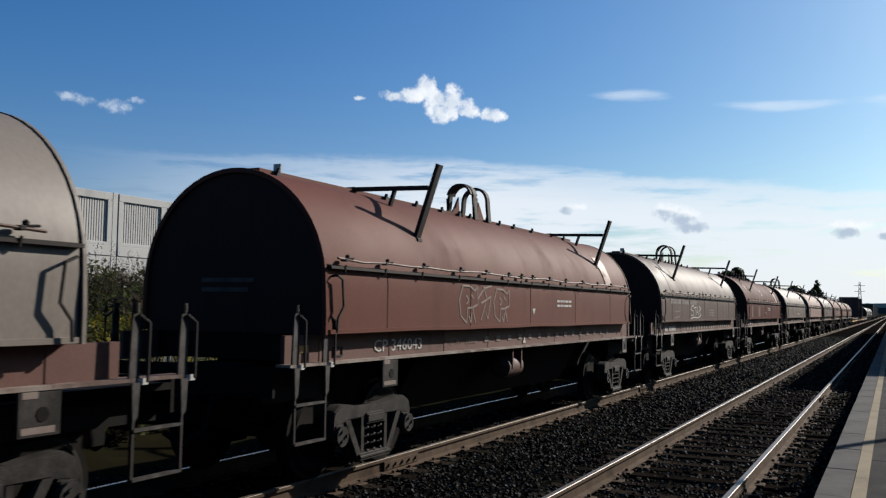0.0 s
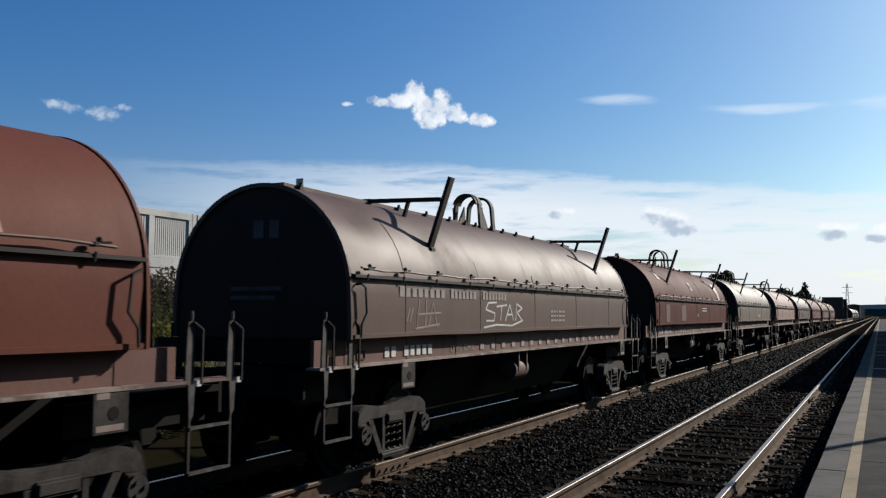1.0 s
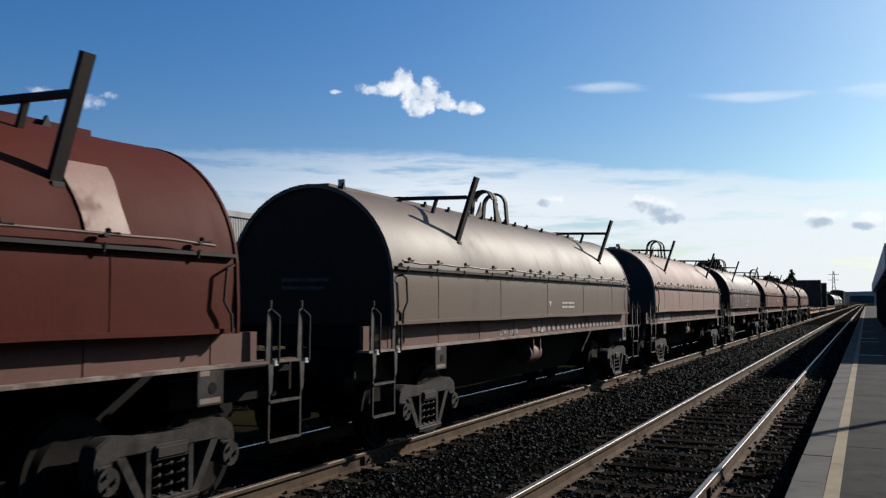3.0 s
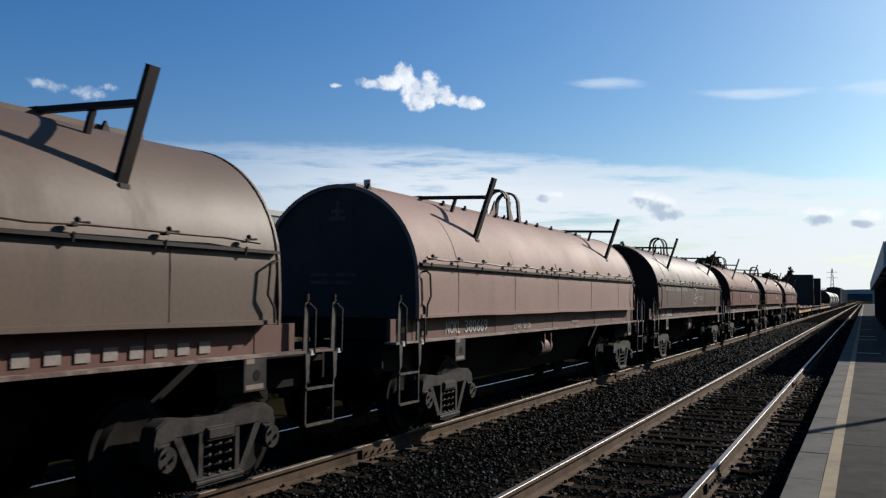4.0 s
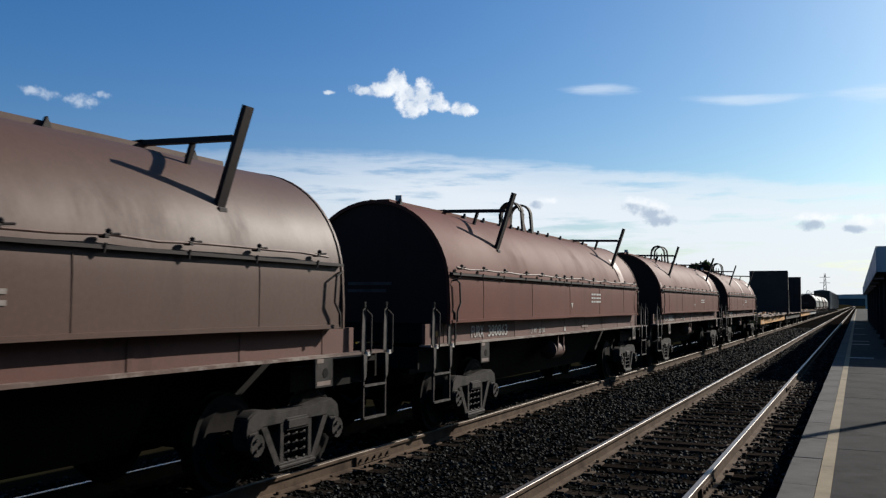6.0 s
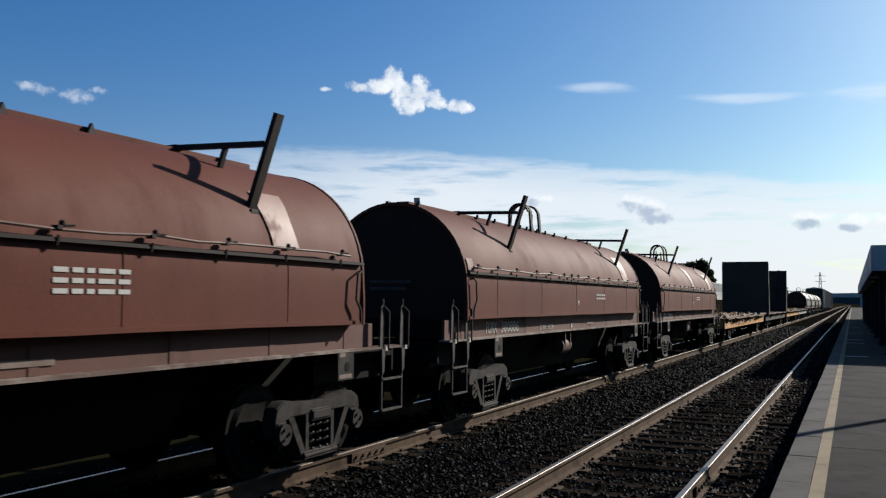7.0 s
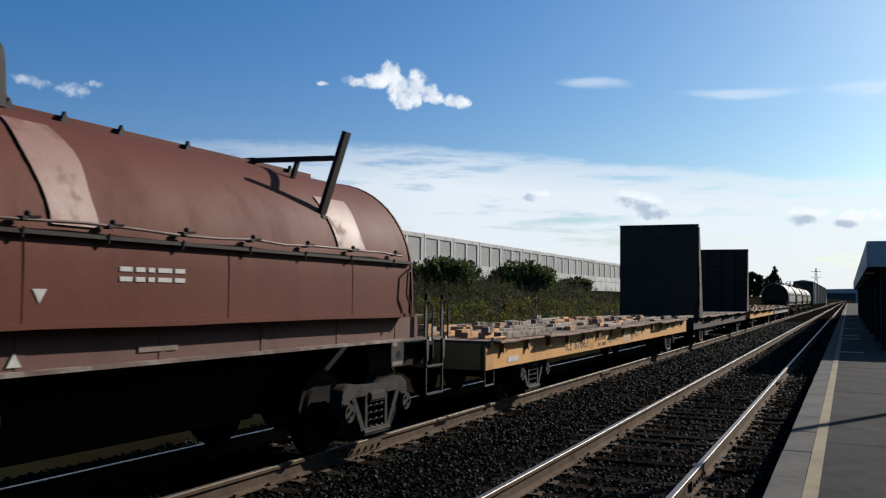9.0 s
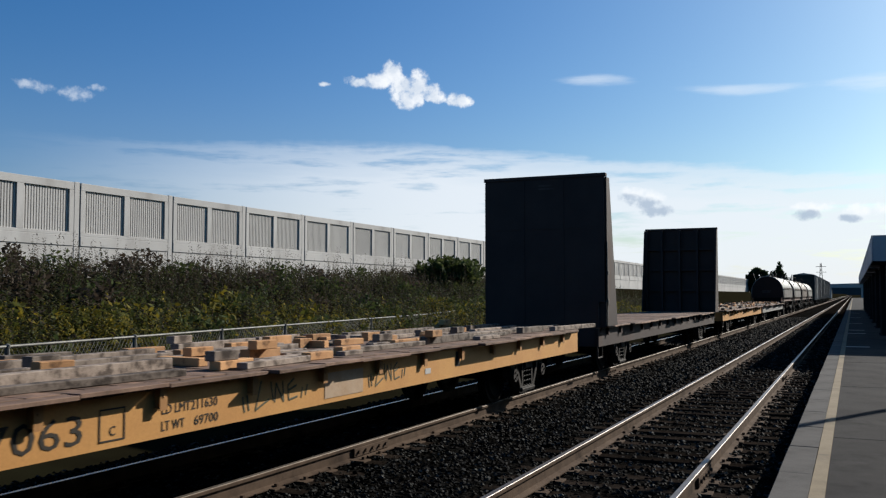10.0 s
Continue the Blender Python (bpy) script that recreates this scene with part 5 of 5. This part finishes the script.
    for m in (Matrix.Identity(4), turned):
        place("side_sill", shared("side_sill", M["sill"], build_sill), car, m, "", sill)
        for y in ((1.3, 10.95) if m == Matrix.Identity(4) else (0.25, 9.9)):
            plate = place("jacking_plate", shared("jacking_plate", M["steel"], build_jack), car, m @ Matrix.Translation((0, y, 0)))
            place("jacking_hole", shared("jacking_hole", M["black"], lambda bm: rod(bm, (1.164, 0.02, 1.05), (1.169, 0.02, 1.05), 0.05, 12)), plate)
            for z, w in ((1.155, 0.12), (0.925, 0.26)):
                place("stencil", shared(f"stencil:jack:{w}", M["white"], lambda bm, w=w: box(bm, 0, w, 0, 0.045, 0, 0.002)), plate, on_side(1.166, -0.14, z), "", M["ghost"])
    place("coupler", shared("coupler", M["black"], fix_coupler), car, pose(0, 0.55, 0))
    place("coupler", shared("coupler", M["black"], fix_coupler), car, turned)
    place("sill_lip", shared("sill_lip", M["sill_edge"], build_lip), car, None, "pale worn lower lip of the sill")
    place("sill_lip", shared("sill_lip", M["sill_edge"], build_lip), car, turned)
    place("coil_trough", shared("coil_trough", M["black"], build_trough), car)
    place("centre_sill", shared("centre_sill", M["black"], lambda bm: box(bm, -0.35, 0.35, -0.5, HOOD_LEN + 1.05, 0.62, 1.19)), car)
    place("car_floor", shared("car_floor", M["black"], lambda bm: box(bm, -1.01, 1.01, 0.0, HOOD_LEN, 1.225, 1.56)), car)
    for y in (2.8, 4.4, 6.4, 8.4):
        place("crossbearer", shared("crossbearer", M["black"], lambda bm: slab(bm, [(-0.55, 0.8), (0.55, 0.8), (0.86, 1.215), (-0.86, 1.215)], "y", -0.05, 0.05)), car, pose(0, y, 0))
    place("air_reservoir", shared("air_reservoir", M["sill"], build_reservoir, True), car, pose(0, 5.15, 0))
    place("hand_brake", shared("hand_brake", M["black"], build_brake_wheel), car, turned, "hand brake wheel and housing")
    for y in (1.1, 10.57):
        add_truck(car, y, spins)
    place("stencil", shared("stencil:corner", M["white"], lambda bm: box(bm, 0, 0.17, 0, 0.07, 0, 0.002)), car, on_side(1.064, -0.3, 1.33), "", M["yellow"])
    for dy, dz, w, h in ((0.3, 1.27, 0.015, 0.1), (0.46, 1.27, 0.015, 0.1), (0.3, 1.27, 0.17, 0.015), (0.3, 1.355, 0.17, 0.015)):
        place("card_holder", shared(f"card_holder:{w}", M["bracket"], lambda bm, w=w, h=h: box(bm, 0, w, 0, h, 0, 0.012)), car, on_side(1.06, dy, dz))
    # writing: text or None for bars, y, z, height, width, material
    for text, y, z, h, w, mt in writing:
        x = (HALF + 0.004 if z > 1.53 else 1.069)
        if text is None:
            place("stencil", shared(f"stencil:{h}:{w}", M["white"], lambda bm, h=h, w=w: box(bm, 0, w, 0, h, 0, 0.002)), car, on_side(x, y, z), "", M[mt])
        else:
            place("lettering", lettering(text, h, w), car, on_side(x, y, z), "", M[mt])
    if scrawls:
        for y, z, w, h, tag, mt in scrawls:
            scrawl(car, HALF + 0.003, y, z, w, h, tag, mt)
    if triangles:
        place("arrow_mark", shared("arrow_mark", M["white"], build_triangle), car, pose(HALF + 0.003, 5.63, 1.74))
        place("arrow_mark", shared("arrow_mark", M["white"], build_triangle), car, pose(1.069, 5.55, 1.31, 180))
    for px, pz, w, h in emblem:
        place("stencil", shared(f"stencil:emblem:{w}:{h}", M["dim"], lambda bm, w=w, h=h: box(bm, 0, w, 0, h, 0, 0.003)), car, on_end(px, -0.024, pz))
    if end_marks:
        for z, w in ((2.02, 0.7), (1.92, 0.62)):
            place("stencil", shared(f"stencil:end:{w}", M["dim"], lambda bm, w=w: box(bm, 0, w, 0, 0.045, 0, 0.003)), car, on_end(-0.4, -0.024, z))
    MOVERS.append((car, s))
    return car


def small_print(y=8.0, z=1.9, mt="ghost"):
    """Two or three rows of short bars, like worn words."""
    out = []
    for row in range(3):
        x = y
        for k in (0.13, 0.1, 0.07, 0.16, 0.12):
            out.append((None, round(x, 3), z - row * 0.075, 0.036, k, mt))
            x += k + 0.035
    return out


def flat_car(s, length, paint, label, deck_z=1.1, bulkheads=False, writing=(), lumber=True, seed=1, spins=True, tags=()):
    """A flat car with stake pockets, plank deck and loose dunnage, or with tall end bulkheads."""
    rnd = random.Random(seed)
    car = thing("flat_car", (FAR_X, s, 0), label, "freight car", "flat cars of the train")
    w = 1.22
    for k, m in enumerate((Matrix.Identity(4), Matrix.Translation((0, length, 0)) @ TURN)):
        place("side_sill", shared(f"side_sill:{length}", M["yellow"], lambda bm: slab(bm, [(w - 0.08, deck_z - 0.44), (w, deck_z - 0.44), (w, deck_z - 0.06), (w - 0.08, deck_z - 0.06)], "y", 0, length)), car, m, "", paint)
        n = int((length - 0.6) / 1.167) + 1
        for i in range(n):
            y = 0.66 + i * 1.167
            place("stake_pocket", shared("stake_pocket", M["yellow"], lambda bm: (box(bm, w, w + 0.06, -0.04, -0.028, deck_z - 0.2, deck_z - 0.046), box(bm, w, w + 0.06, 0.028, 0.04, deck_z - 0.2, deck_z - 0.046), box(bm, w + 0.048, w + 0.06, -0.04, 0.04, deck_z - 0.22, deck_z - 0.046), rod(bm, (w + 0.058, 0, deck_z - 0.11), (w + 0.066, 0, deck_z - 0.11), 0.014, 6))), car, m @ pose(0, y, 0), "", paint)
        y, j = 0.3, 0
        while y < length - 0.4:                     # overhanging edge boards of uneven length
            k = (0.9, 1.15, 0.8, 1.3)[(j * 3 + j // 4) % 4]
            k = min(k, length - 0.1 - y)
            over = (0.14, 0.2, 0.12, 0.17, 0.22)[(j * 2) % 5]
            me = shared(f"deck_edge:{round(k, 2)}:{over}", M["deck"], lambda bm, k=k, over=over: box(bm, w - 0.05, w + over, 0, k - 0.03, deck_z - 0.045, deck_z - 0.012, 0.004))
            place("edge_board", me, car, m @ pose(0, y, 0.006 * (j % 3)))
            y, j = y + k, j + 1
    bm = bmesh.new()
    box(bm, -w + 0.05, w - 0.05, 0, 0.14, deck_z - 0.44, deck_z - 0.045)
    box(bm, -w + 0.05, w - 0.05, length - 0.14, length, deck_z - 0.44, deck_z - 0.045)
    part("end_sill", bm, paint, car)
    bm = bmesh.new()
    box(bm, -0.35, 0.35, 0.1, length - 0.1, 0.55, deck_z - 0.1)
    for y in np.linspace(1.0, length - 1.0, 9):
        box(bm, -w + 0.1, w - 0.1, y - 0.06, y + 0.06, deck_z - 0.4, deck_z - 0.1)
    part("centre_sill", bm, M["black"], car)
    plank = shared(f"deck_plank:{length > 17}", M["deck"], lambda bm: box(bm, -w + 0.03, w + 0.02, -0.14, 0.14, deck_z - 0.06, deck_z, 0.004))
    n = int(length / 0.29)
    for i in range(n):
        place("deck_plank", plank, car, pose(0, 0.15 + i * (length - 0.3) / (n - 1), rnd.uniform(-0.006, 0.003)))
    for m in (Matrix.Identity(4), Matrix.Translation((0, length, 0)) @ TURN):
        place("coupler", shared("coupler", M["black"], fix_coupler), car, m @ pose(0, 1.15, 0))
        place("step", shared("step", M["worn"], lambda bm: path(bm, [(1.18, 0.06, 0.7), (1.18, 0.06, 0.42), (1.18, 0.42, 0.42), (1.18, 0.42, 0.7)], 0.014)), car, m, "bent steel stirrup step")
        place("corner_handle", shared("corner_handle", M["yellow"], lambda bm: path(bm, [(w, 0.12, deck_z - 0.12), (w + 0.07, 0.12, deck_z + 0.04), (w + 0.07, 0.62, deck_z + 0.04), (w, 0.62, deck_z - 0.12)], 0.016)), car, m, "bent yellow corner handle", paint)
    for y in (2.6, length - 2.6):
        add_truck(car, y, spins)
    if bulkheads:
        for m in (Matrix.Identity(4), Matrix.Translation((0, length, 0)) @ TURN):
            wall = place("bulkhead", shared("bulkhead", M["bulk"], lambda bm: box(bm, -1.36, 1.36, 0.0, 0.06, deck_z - 0.03, 4.3)), car, m, "tall black steel end bulkhead")
            place("top_rim", shared("top_rim", M["bulk"], lambda bm: box(bm, -1.4, 1.4, -0.02, 0.12, 4.3, 4.38, 0.012)), wall)
            for x in (-1.36, -0.68, 0, 0.68, 1.28):
                place("stiffener", shared(f"stiffener:{x}", M["bulk"], lambda bm, x=x: box(bm, x, x + 0.08, 0.06, 0.3, deck_z, 4.29)), wall)
            for z in (1.9, 2.7, 3.5):
                place("cross_rib", shared(f"cross_rib:{z}", M["bulk"], lambda bm, z=z: box(bm, -1.27, 1.27, 0.064, 0.2, z, z + 0.08)), wall)
            for sx in (-1, 1):
                place("gusset", shared(f"gusset:{sx}", M["bulk"], lambda bm, sx=sx: slab(bm, [(0.064, deck_z), (0.95, deck_z), (0.3, 4.29), (0.064, 4.29)], "x", sx * 1.365, sx * 1.4)), wall)
            # paler strip added for the bulkhead's sunlit edge and its peeling paint
            place("edge_post", shared("edge_post", M["worn"], lambda bm: (box(bm, 1.4, 1.425, 0.0, 0.07, deck_z, 2.9, 0.004), box(bm, 1.4, 1.44, -0.01, 0.1, 1.55, 1.68, 0.006), box(bm, 1.4, 1.44, -0.01, 0.1, 2.2, 2.28, 0.006))), wall, None, "worn edge post with peeling paint")
            for x in (-0.45, 0.45):
                place("plate_seam", shared(f"plate_seam:{x}", M["bulk"], lambda bm, x=x: box(bm, x - 0.02, x + 0.02, -0.012, 0.0, deck_z, 4.28)), wall)
            for z in (2.15, 3.2):
                place("plate_seam", shared(f"plate_seam:{z}", M["bulk"], lambda bm, z=z: box(bm, -1.34, 1.34, -0.009, 0.0, z, z + 0.03)), wall)
            for z, w2 in ((4.14, 0.3), (4.07, 0.36)):
                place("stencil", shared(f"stencil:bulk:{w2}", M["dim"], lambda bm, w2=w2: box(bm, 0, w2, 0, 0.035, 0, 0.003)), wall, on_end(-0.1, -0.013, z))
            place("grab_iron", shared("grab_iron:flat", M["worn"], lambda bm: path(bm, [(1.25, -0.05, 1.1), (1.25, -0.05, 1.62), (1.4, -0.05, 1.62), (1.4, -0.05, 1.1)], 0.02)), car, m)
    if lumber:
        for x in (-1.08, -0.8, -0.52, -0.24, 0.04, 0.34, 0.64, 0.92, 1.1):
            y = rnd.uniform(0.3, 0.9)
            while y < length - 0.9:
                mt, hh = rnd.choice((("fir", 0.09), ("fir", 0.12), ("old", 0.08), ("old", 0.1), ("old", 0.05), ("old", 0.06), ("fir", 0.08)))
                k = rnd.choice((0.4, 0.75, 1.1, 1.6, 2.2) if mt == "old" else (0.25, 0.32, 0.42, 0.55))
                if rnd.random() < (0.9 if x < 1.0 else 0.55):
                    me = shared(f"dunnage:{mt}:{hh}:{k}", M[mt], lambda bm, k=k, hh=hh: box(bm, -0.06, 0.06, 0, k, 0, hh, 0.006))
                    ob = place("dunnage_block", me, car, pose(x + rnd.uniform(-0.1, 0.06), y, deck_z, 0, 0, rnd.uniform(-5, 5) + (90 if rnd.random() < 0.08 and abs(x) < 0.7 else 0)), "loose timber block")
                    if rnd.random() < 0.12:
                        mt2 = rnd.choice(("fir", "old"))
                        me2 = shared(f"dunnage:{mt2}:{0.09}:{0.32}", M[mt2], lambda bm: box(bm, -0.06, 0.06, 0, 0.32, 0, 0.09, 0.006))
                        place("dunnage_block", me2, car, pose(x + rnd.uniform(-0.05, 0.05), y, deck_z + hh, 0, 0, rnd.uniform(-8, 8)))
                y += k + rnd.choice((0.05, 0.12, 0.3, 0.5))
    for text, y, z, h, wd, mt in writing:
        if text is None:
            place("stencil", shared(f"stencil:{h}:{wd}", M["white"], lambda bm, h=h, wd=wd: box(bm, 0, wd, 0, h, 0, 0.002)), car, on_side(w + 0.003, y, z), "", M[mt])
        else:
            place("lettering", lettering(text, h, wd), car, on_side(w + 0.003, y, z), "", M[mt])
    for y, z, wd in tags:
        spray_word(car, w + 0.003, y, z, wd)
    MOVERS.append((car, s))
    return car


def box_car(s, length, height, paint, label, kind="box_car", end=None):
    """A closed car far down the train: ribbed body, roof, doors, trucks."""
    car = thing(kind, (FAR_X, s, 0), label, "freight car", "closed cars of the train")
    bm = bmesh.new()
    box(bm, -1.4, 1.4, 0, length, 1.0, height - 0.25)
    slab(bm, [(-1.42, height - 0.25), (1.42, height - 0.25), (0, height)], "y", -0.05, length + 0.05)
    body = part("body", bm, paint, car)
    for i in range(int(length / 1.2)):
        bm = bmesh.new()
        box(bm, 1.4, 1.47, 0.3 + i * 1.2, 0.4 + i * 1.2, 1.0, height - 0.3)
        part("rib", bm, paint, body)
    bm = bmesh.new()
    box(bm, -1.38, 1.38, -0.08, -0.01, 1.0, height - 0.27)
    part("end_sheet", bm, end or paint, car)
    bm = bmesh.new()
    box(bm, 1.4, 1.45, length / 2 - 1.5, length / 2 + 1.5, 1.1, height - 0.5)
    part("door", bm, paint, car)
    bm = bmesh.new()
    box(bm, -0.5, 0.5, -0.9, length + 0.9, 0.65, 1.0)
    part("underframe", bm, M["black"], car)
    for y in (1.8, length - 1.8):
        add_truck(car, y, False)
    MOVERS.append((car, s))


def furx(mark, number, d=0.0):
    return [(mark, 1.01 + d, 1.275, 0.25, 0.46, "white"), (number, 1.65 + d, 1.275, 0.25, 0.81, "white"), ("LT WT", 3.6 + d, 1.265, 0.13, 0.32, "white"), ("53100", 4.02 + d, 1.265, 0.13, 0.34, "white"),
            (None, 6.7, 1.3, 0.05, 0.45, "ghost")]


def ghost_words(z=1.97, mt="name"):
    """A worn company name in three words: plain blocks in its place."""
    out = []
    for y, end, n in ((1.02, 2.25, 8), (2.38, 3.2, 7), (3.4, 4.3, 8)):
        step = (end - y) / n
        out += [(None, round(y + i * step, 3), z, 0.125 if i == 0 else 0.105, round(step * (0.74, 0.62, 0.7)[i % 3], 3), mt) for i in range(n)]
    return out


def sill_squares(y0, y1, step, w, h=0.1, mt="name"):
    """Pale squares in a row along the sill."""
    return [(None, round(y0 + i * step, 3), 1.275, h, w, mt) for i in range(int((y1 - y0) / step))]


S0 = 7.3
coil_car(S0 - PITCH - 0.1, M["dusty"], "dusty grey-tan covered coil car with a dusty rounded steel hood", furx("FURX", "380")[2:])
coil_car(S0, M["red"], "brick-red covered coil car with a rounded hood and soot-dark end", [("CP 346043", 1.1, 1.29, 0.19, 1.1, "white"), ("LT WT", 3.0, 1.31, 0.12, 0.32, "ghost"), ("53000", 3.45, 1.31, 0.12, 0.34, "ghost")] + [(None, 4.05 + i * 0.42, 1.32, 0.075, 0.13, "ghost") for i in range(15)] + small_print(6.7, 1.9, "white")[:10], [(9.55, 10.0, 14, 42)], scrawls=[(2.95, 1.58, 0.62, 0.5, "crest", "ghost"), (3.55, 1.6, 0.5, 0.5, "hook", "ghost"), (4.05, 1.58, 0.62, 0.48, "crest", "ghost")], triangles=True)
coil_car(S0 + PITCH + 0.05, M["brown"], "weathered brown covered coil car with faded markings",
         [(None, 0.9 + i * 0.155, 1.275, 0.12, 0.1, "white") for i in range(8) if i != 2] + ghost_words() + small_print(6.25, 1.8, "name") + [("LT WT", 2.65, 1.28, 0.12, 0.32, "name"), ("52900", 3.05, 1.28, 0.12, 0.34, "name")] + sill_squares(3.6, 10.8, 0.4, 0.13, 0.085),
         scrawls=[(3.45, 1.55, 1.5, 0.42, "star", "white"), (1.15, 1.56, 1.0, 0.4, "slashes", "ghost")], emblem=[(-0.1, 2.6, 0.14, 0.2), (0.12, 2.6, 0.13, 0.2)], triangles=False,
         dents=((0.55, 52, 0.55, 0.05), (1.9, 35, 0.35, 0.02), (0.3, 20, 0.3, 0.03)))
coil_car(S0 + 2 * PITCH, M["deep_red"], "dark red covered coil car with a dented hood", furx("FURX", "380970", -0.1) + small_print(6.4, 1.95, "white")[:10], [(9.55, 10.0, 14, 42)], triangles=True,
         marks=[(5.06, 5.36, 24, 37, "primer"), (5.16, 5.28, 28, 33, "deep_red"), (1.14, 1.46, 35, 48, "primer")], flank=[(3.2, 1.6, 0.62, 0.44), (1.2, 1.58, 0.45, 0.46)])
coil_car(S0 + 3 * PITCH + 0.03, M["tan"], "tan covered coil car with a faded dusty hood", furx("FURX", "380")[2:4] + small_print(6.31, 1.74, "white")[:10] + sill_squares(5.06, 10.6, 0.262, 0.14), triangles=True)
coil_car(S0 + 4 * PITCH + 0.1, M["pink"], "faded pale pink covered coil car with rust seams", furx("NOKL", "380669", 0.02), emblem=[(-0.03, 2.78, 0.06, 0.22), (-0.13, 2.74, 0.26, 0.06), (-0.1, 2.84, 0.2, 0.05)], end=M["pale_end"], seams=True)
coil_car(S0 + 5 * PITCH + 0.08, M["brown"], "weathered brown covered coil car with worn lettering and scrawls", furx("FURX", "380628") + ghost_words(2.0) + small_print(6.4, 1.82, "name")[:10], scrawls=[(5.2, 1.56, 1.0, 0.56, "crest", "white"), (3.5, 1.72, 0.6, 0.4, "hook", "name")], dents=((1.05, 22, 0.3, 0.025), (3.1, 26, 0.3, 0.015)))
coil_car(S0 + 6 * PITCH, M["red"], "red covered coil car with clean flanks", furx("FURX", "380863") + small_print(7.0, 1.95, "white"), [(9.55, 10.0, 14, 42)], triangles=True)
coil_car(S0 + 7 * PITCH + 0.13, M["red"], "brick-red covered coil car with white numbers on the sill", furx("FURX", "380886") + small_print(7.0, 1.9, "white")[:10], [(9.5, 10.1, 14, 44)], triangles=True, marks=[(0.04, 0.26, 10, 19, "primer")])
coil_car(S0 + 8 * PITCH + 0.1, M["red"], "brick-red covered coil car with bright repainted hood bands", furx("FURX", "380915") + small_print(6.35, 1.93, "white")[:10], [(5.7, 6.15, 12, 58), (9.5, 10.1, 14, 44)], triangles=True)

FLAT = 133.9
flat_car(FLAT, 18.1, M["yellow"], "yellow flat car strewn with loose timber dunnage", 1.1, writing=[
    ("ICE", 4.15, 0.73, 0.3, 0.42, "letter"), ("67063", 4.75, 0.73, 0.3, 1.0, "letter"), ("LD LMT", 6.54, 0.84, 0.11, 0.33, "letter"), ("211630", 6.88, 0.84, 0.11, 0.33, "letter"), ("LT WT", 6.54, 0.71, 0.11, 0.26, "letter"), ("69700", 6.92, 0.71, 0.11, 0.3, "letter"),
    (None, 0.95, 0.72, 0.09, 0.5, "white"), (None, 8.9, 0.71, 0.26, 0.78, "fade"), 
    (None, 5.9, 0.71, 0.24, 0.012, "letter"), (None, 6.14, 0.71, 0.24, 0.012, "letter"), (None, 5.9, 0.71, 0.012, 0.24, "letter"), (None, 5.9, 0.938, 0.012, 0.25, "letter"), ("C", 6.0, 0.75, 0.1, 0.06, "letter"), (None, 11.25, 0.77, 0.07, 0.16, "white"), (None, 12.2, 0.8, 0.2, 0.13, "steel")], seed=4, tags=((7.55, 0.71, 1.05), (9.8, 0.72, 0.92)))
flat_car(153.6, 17.3, M["bulk"], "dark bulkhead flat car, empty between its tall ends", 1.1, True, lumber=False, seed=5)
flat_car(173.4, 17.0, M["yellow"], "faded yellow flat car with timber on its deck", 1.1, lumber=True, seed=6, spins=False)
flat_car(191.4, 16.4, M["pale_car"], "pale grey flat car with timber on its deck", 1.1, lumber=True, seed=7, spins=False)
for i, c in enumerate(("silver", "silver", "tan", "silver")):
    coil_car(209.6 + i * PITCH, M[c], "distant pale covered coil car with a rounded hood", spins=False)
box_car(267.0, 16.0, 4.7, M["pale_car"], "pale closed boxcar with a dark green end", end=M["green_end"])
box_car(285.0, 16.0, 4.7, M["grey_car"], "grey closed boxcar with a pale end", end=M["pale_car"])
box_car(303.0, 16.0, 4.7, M["grey_car"], "grey closed boxcar far down the train")
box_car(321.0, 16.0, 4.7, M["grey_car"], "grey closed boxcar far down the train")
box_car(339.0, 16.0, 4.7, M["grey_car"], "grey closed boxcar far down the train")


def motions():
    """The train rolls by at a steady pace; its wheels turn with it."""
    times = [0.0, 1 / 30, 2 / 30, 2.0, 4.0, 6.0, 8.0, 10 - 2 / 30, 10 - 1 / 30, 10.0]
    for car, s in MOVERS:
        walk(car, [(t, pose(FAR_X, s - SPEED * t, 0)) for t in times])
    turn = math.degrees(SPEED / R_WHEEL)
    steps = [i / 30 for i in range(301)]
    for wheel, y in SPINNERS:
        walk(wheel, [(t, pose(0, y, R_WHEEL, turn * t)) for t in steps])


motions()
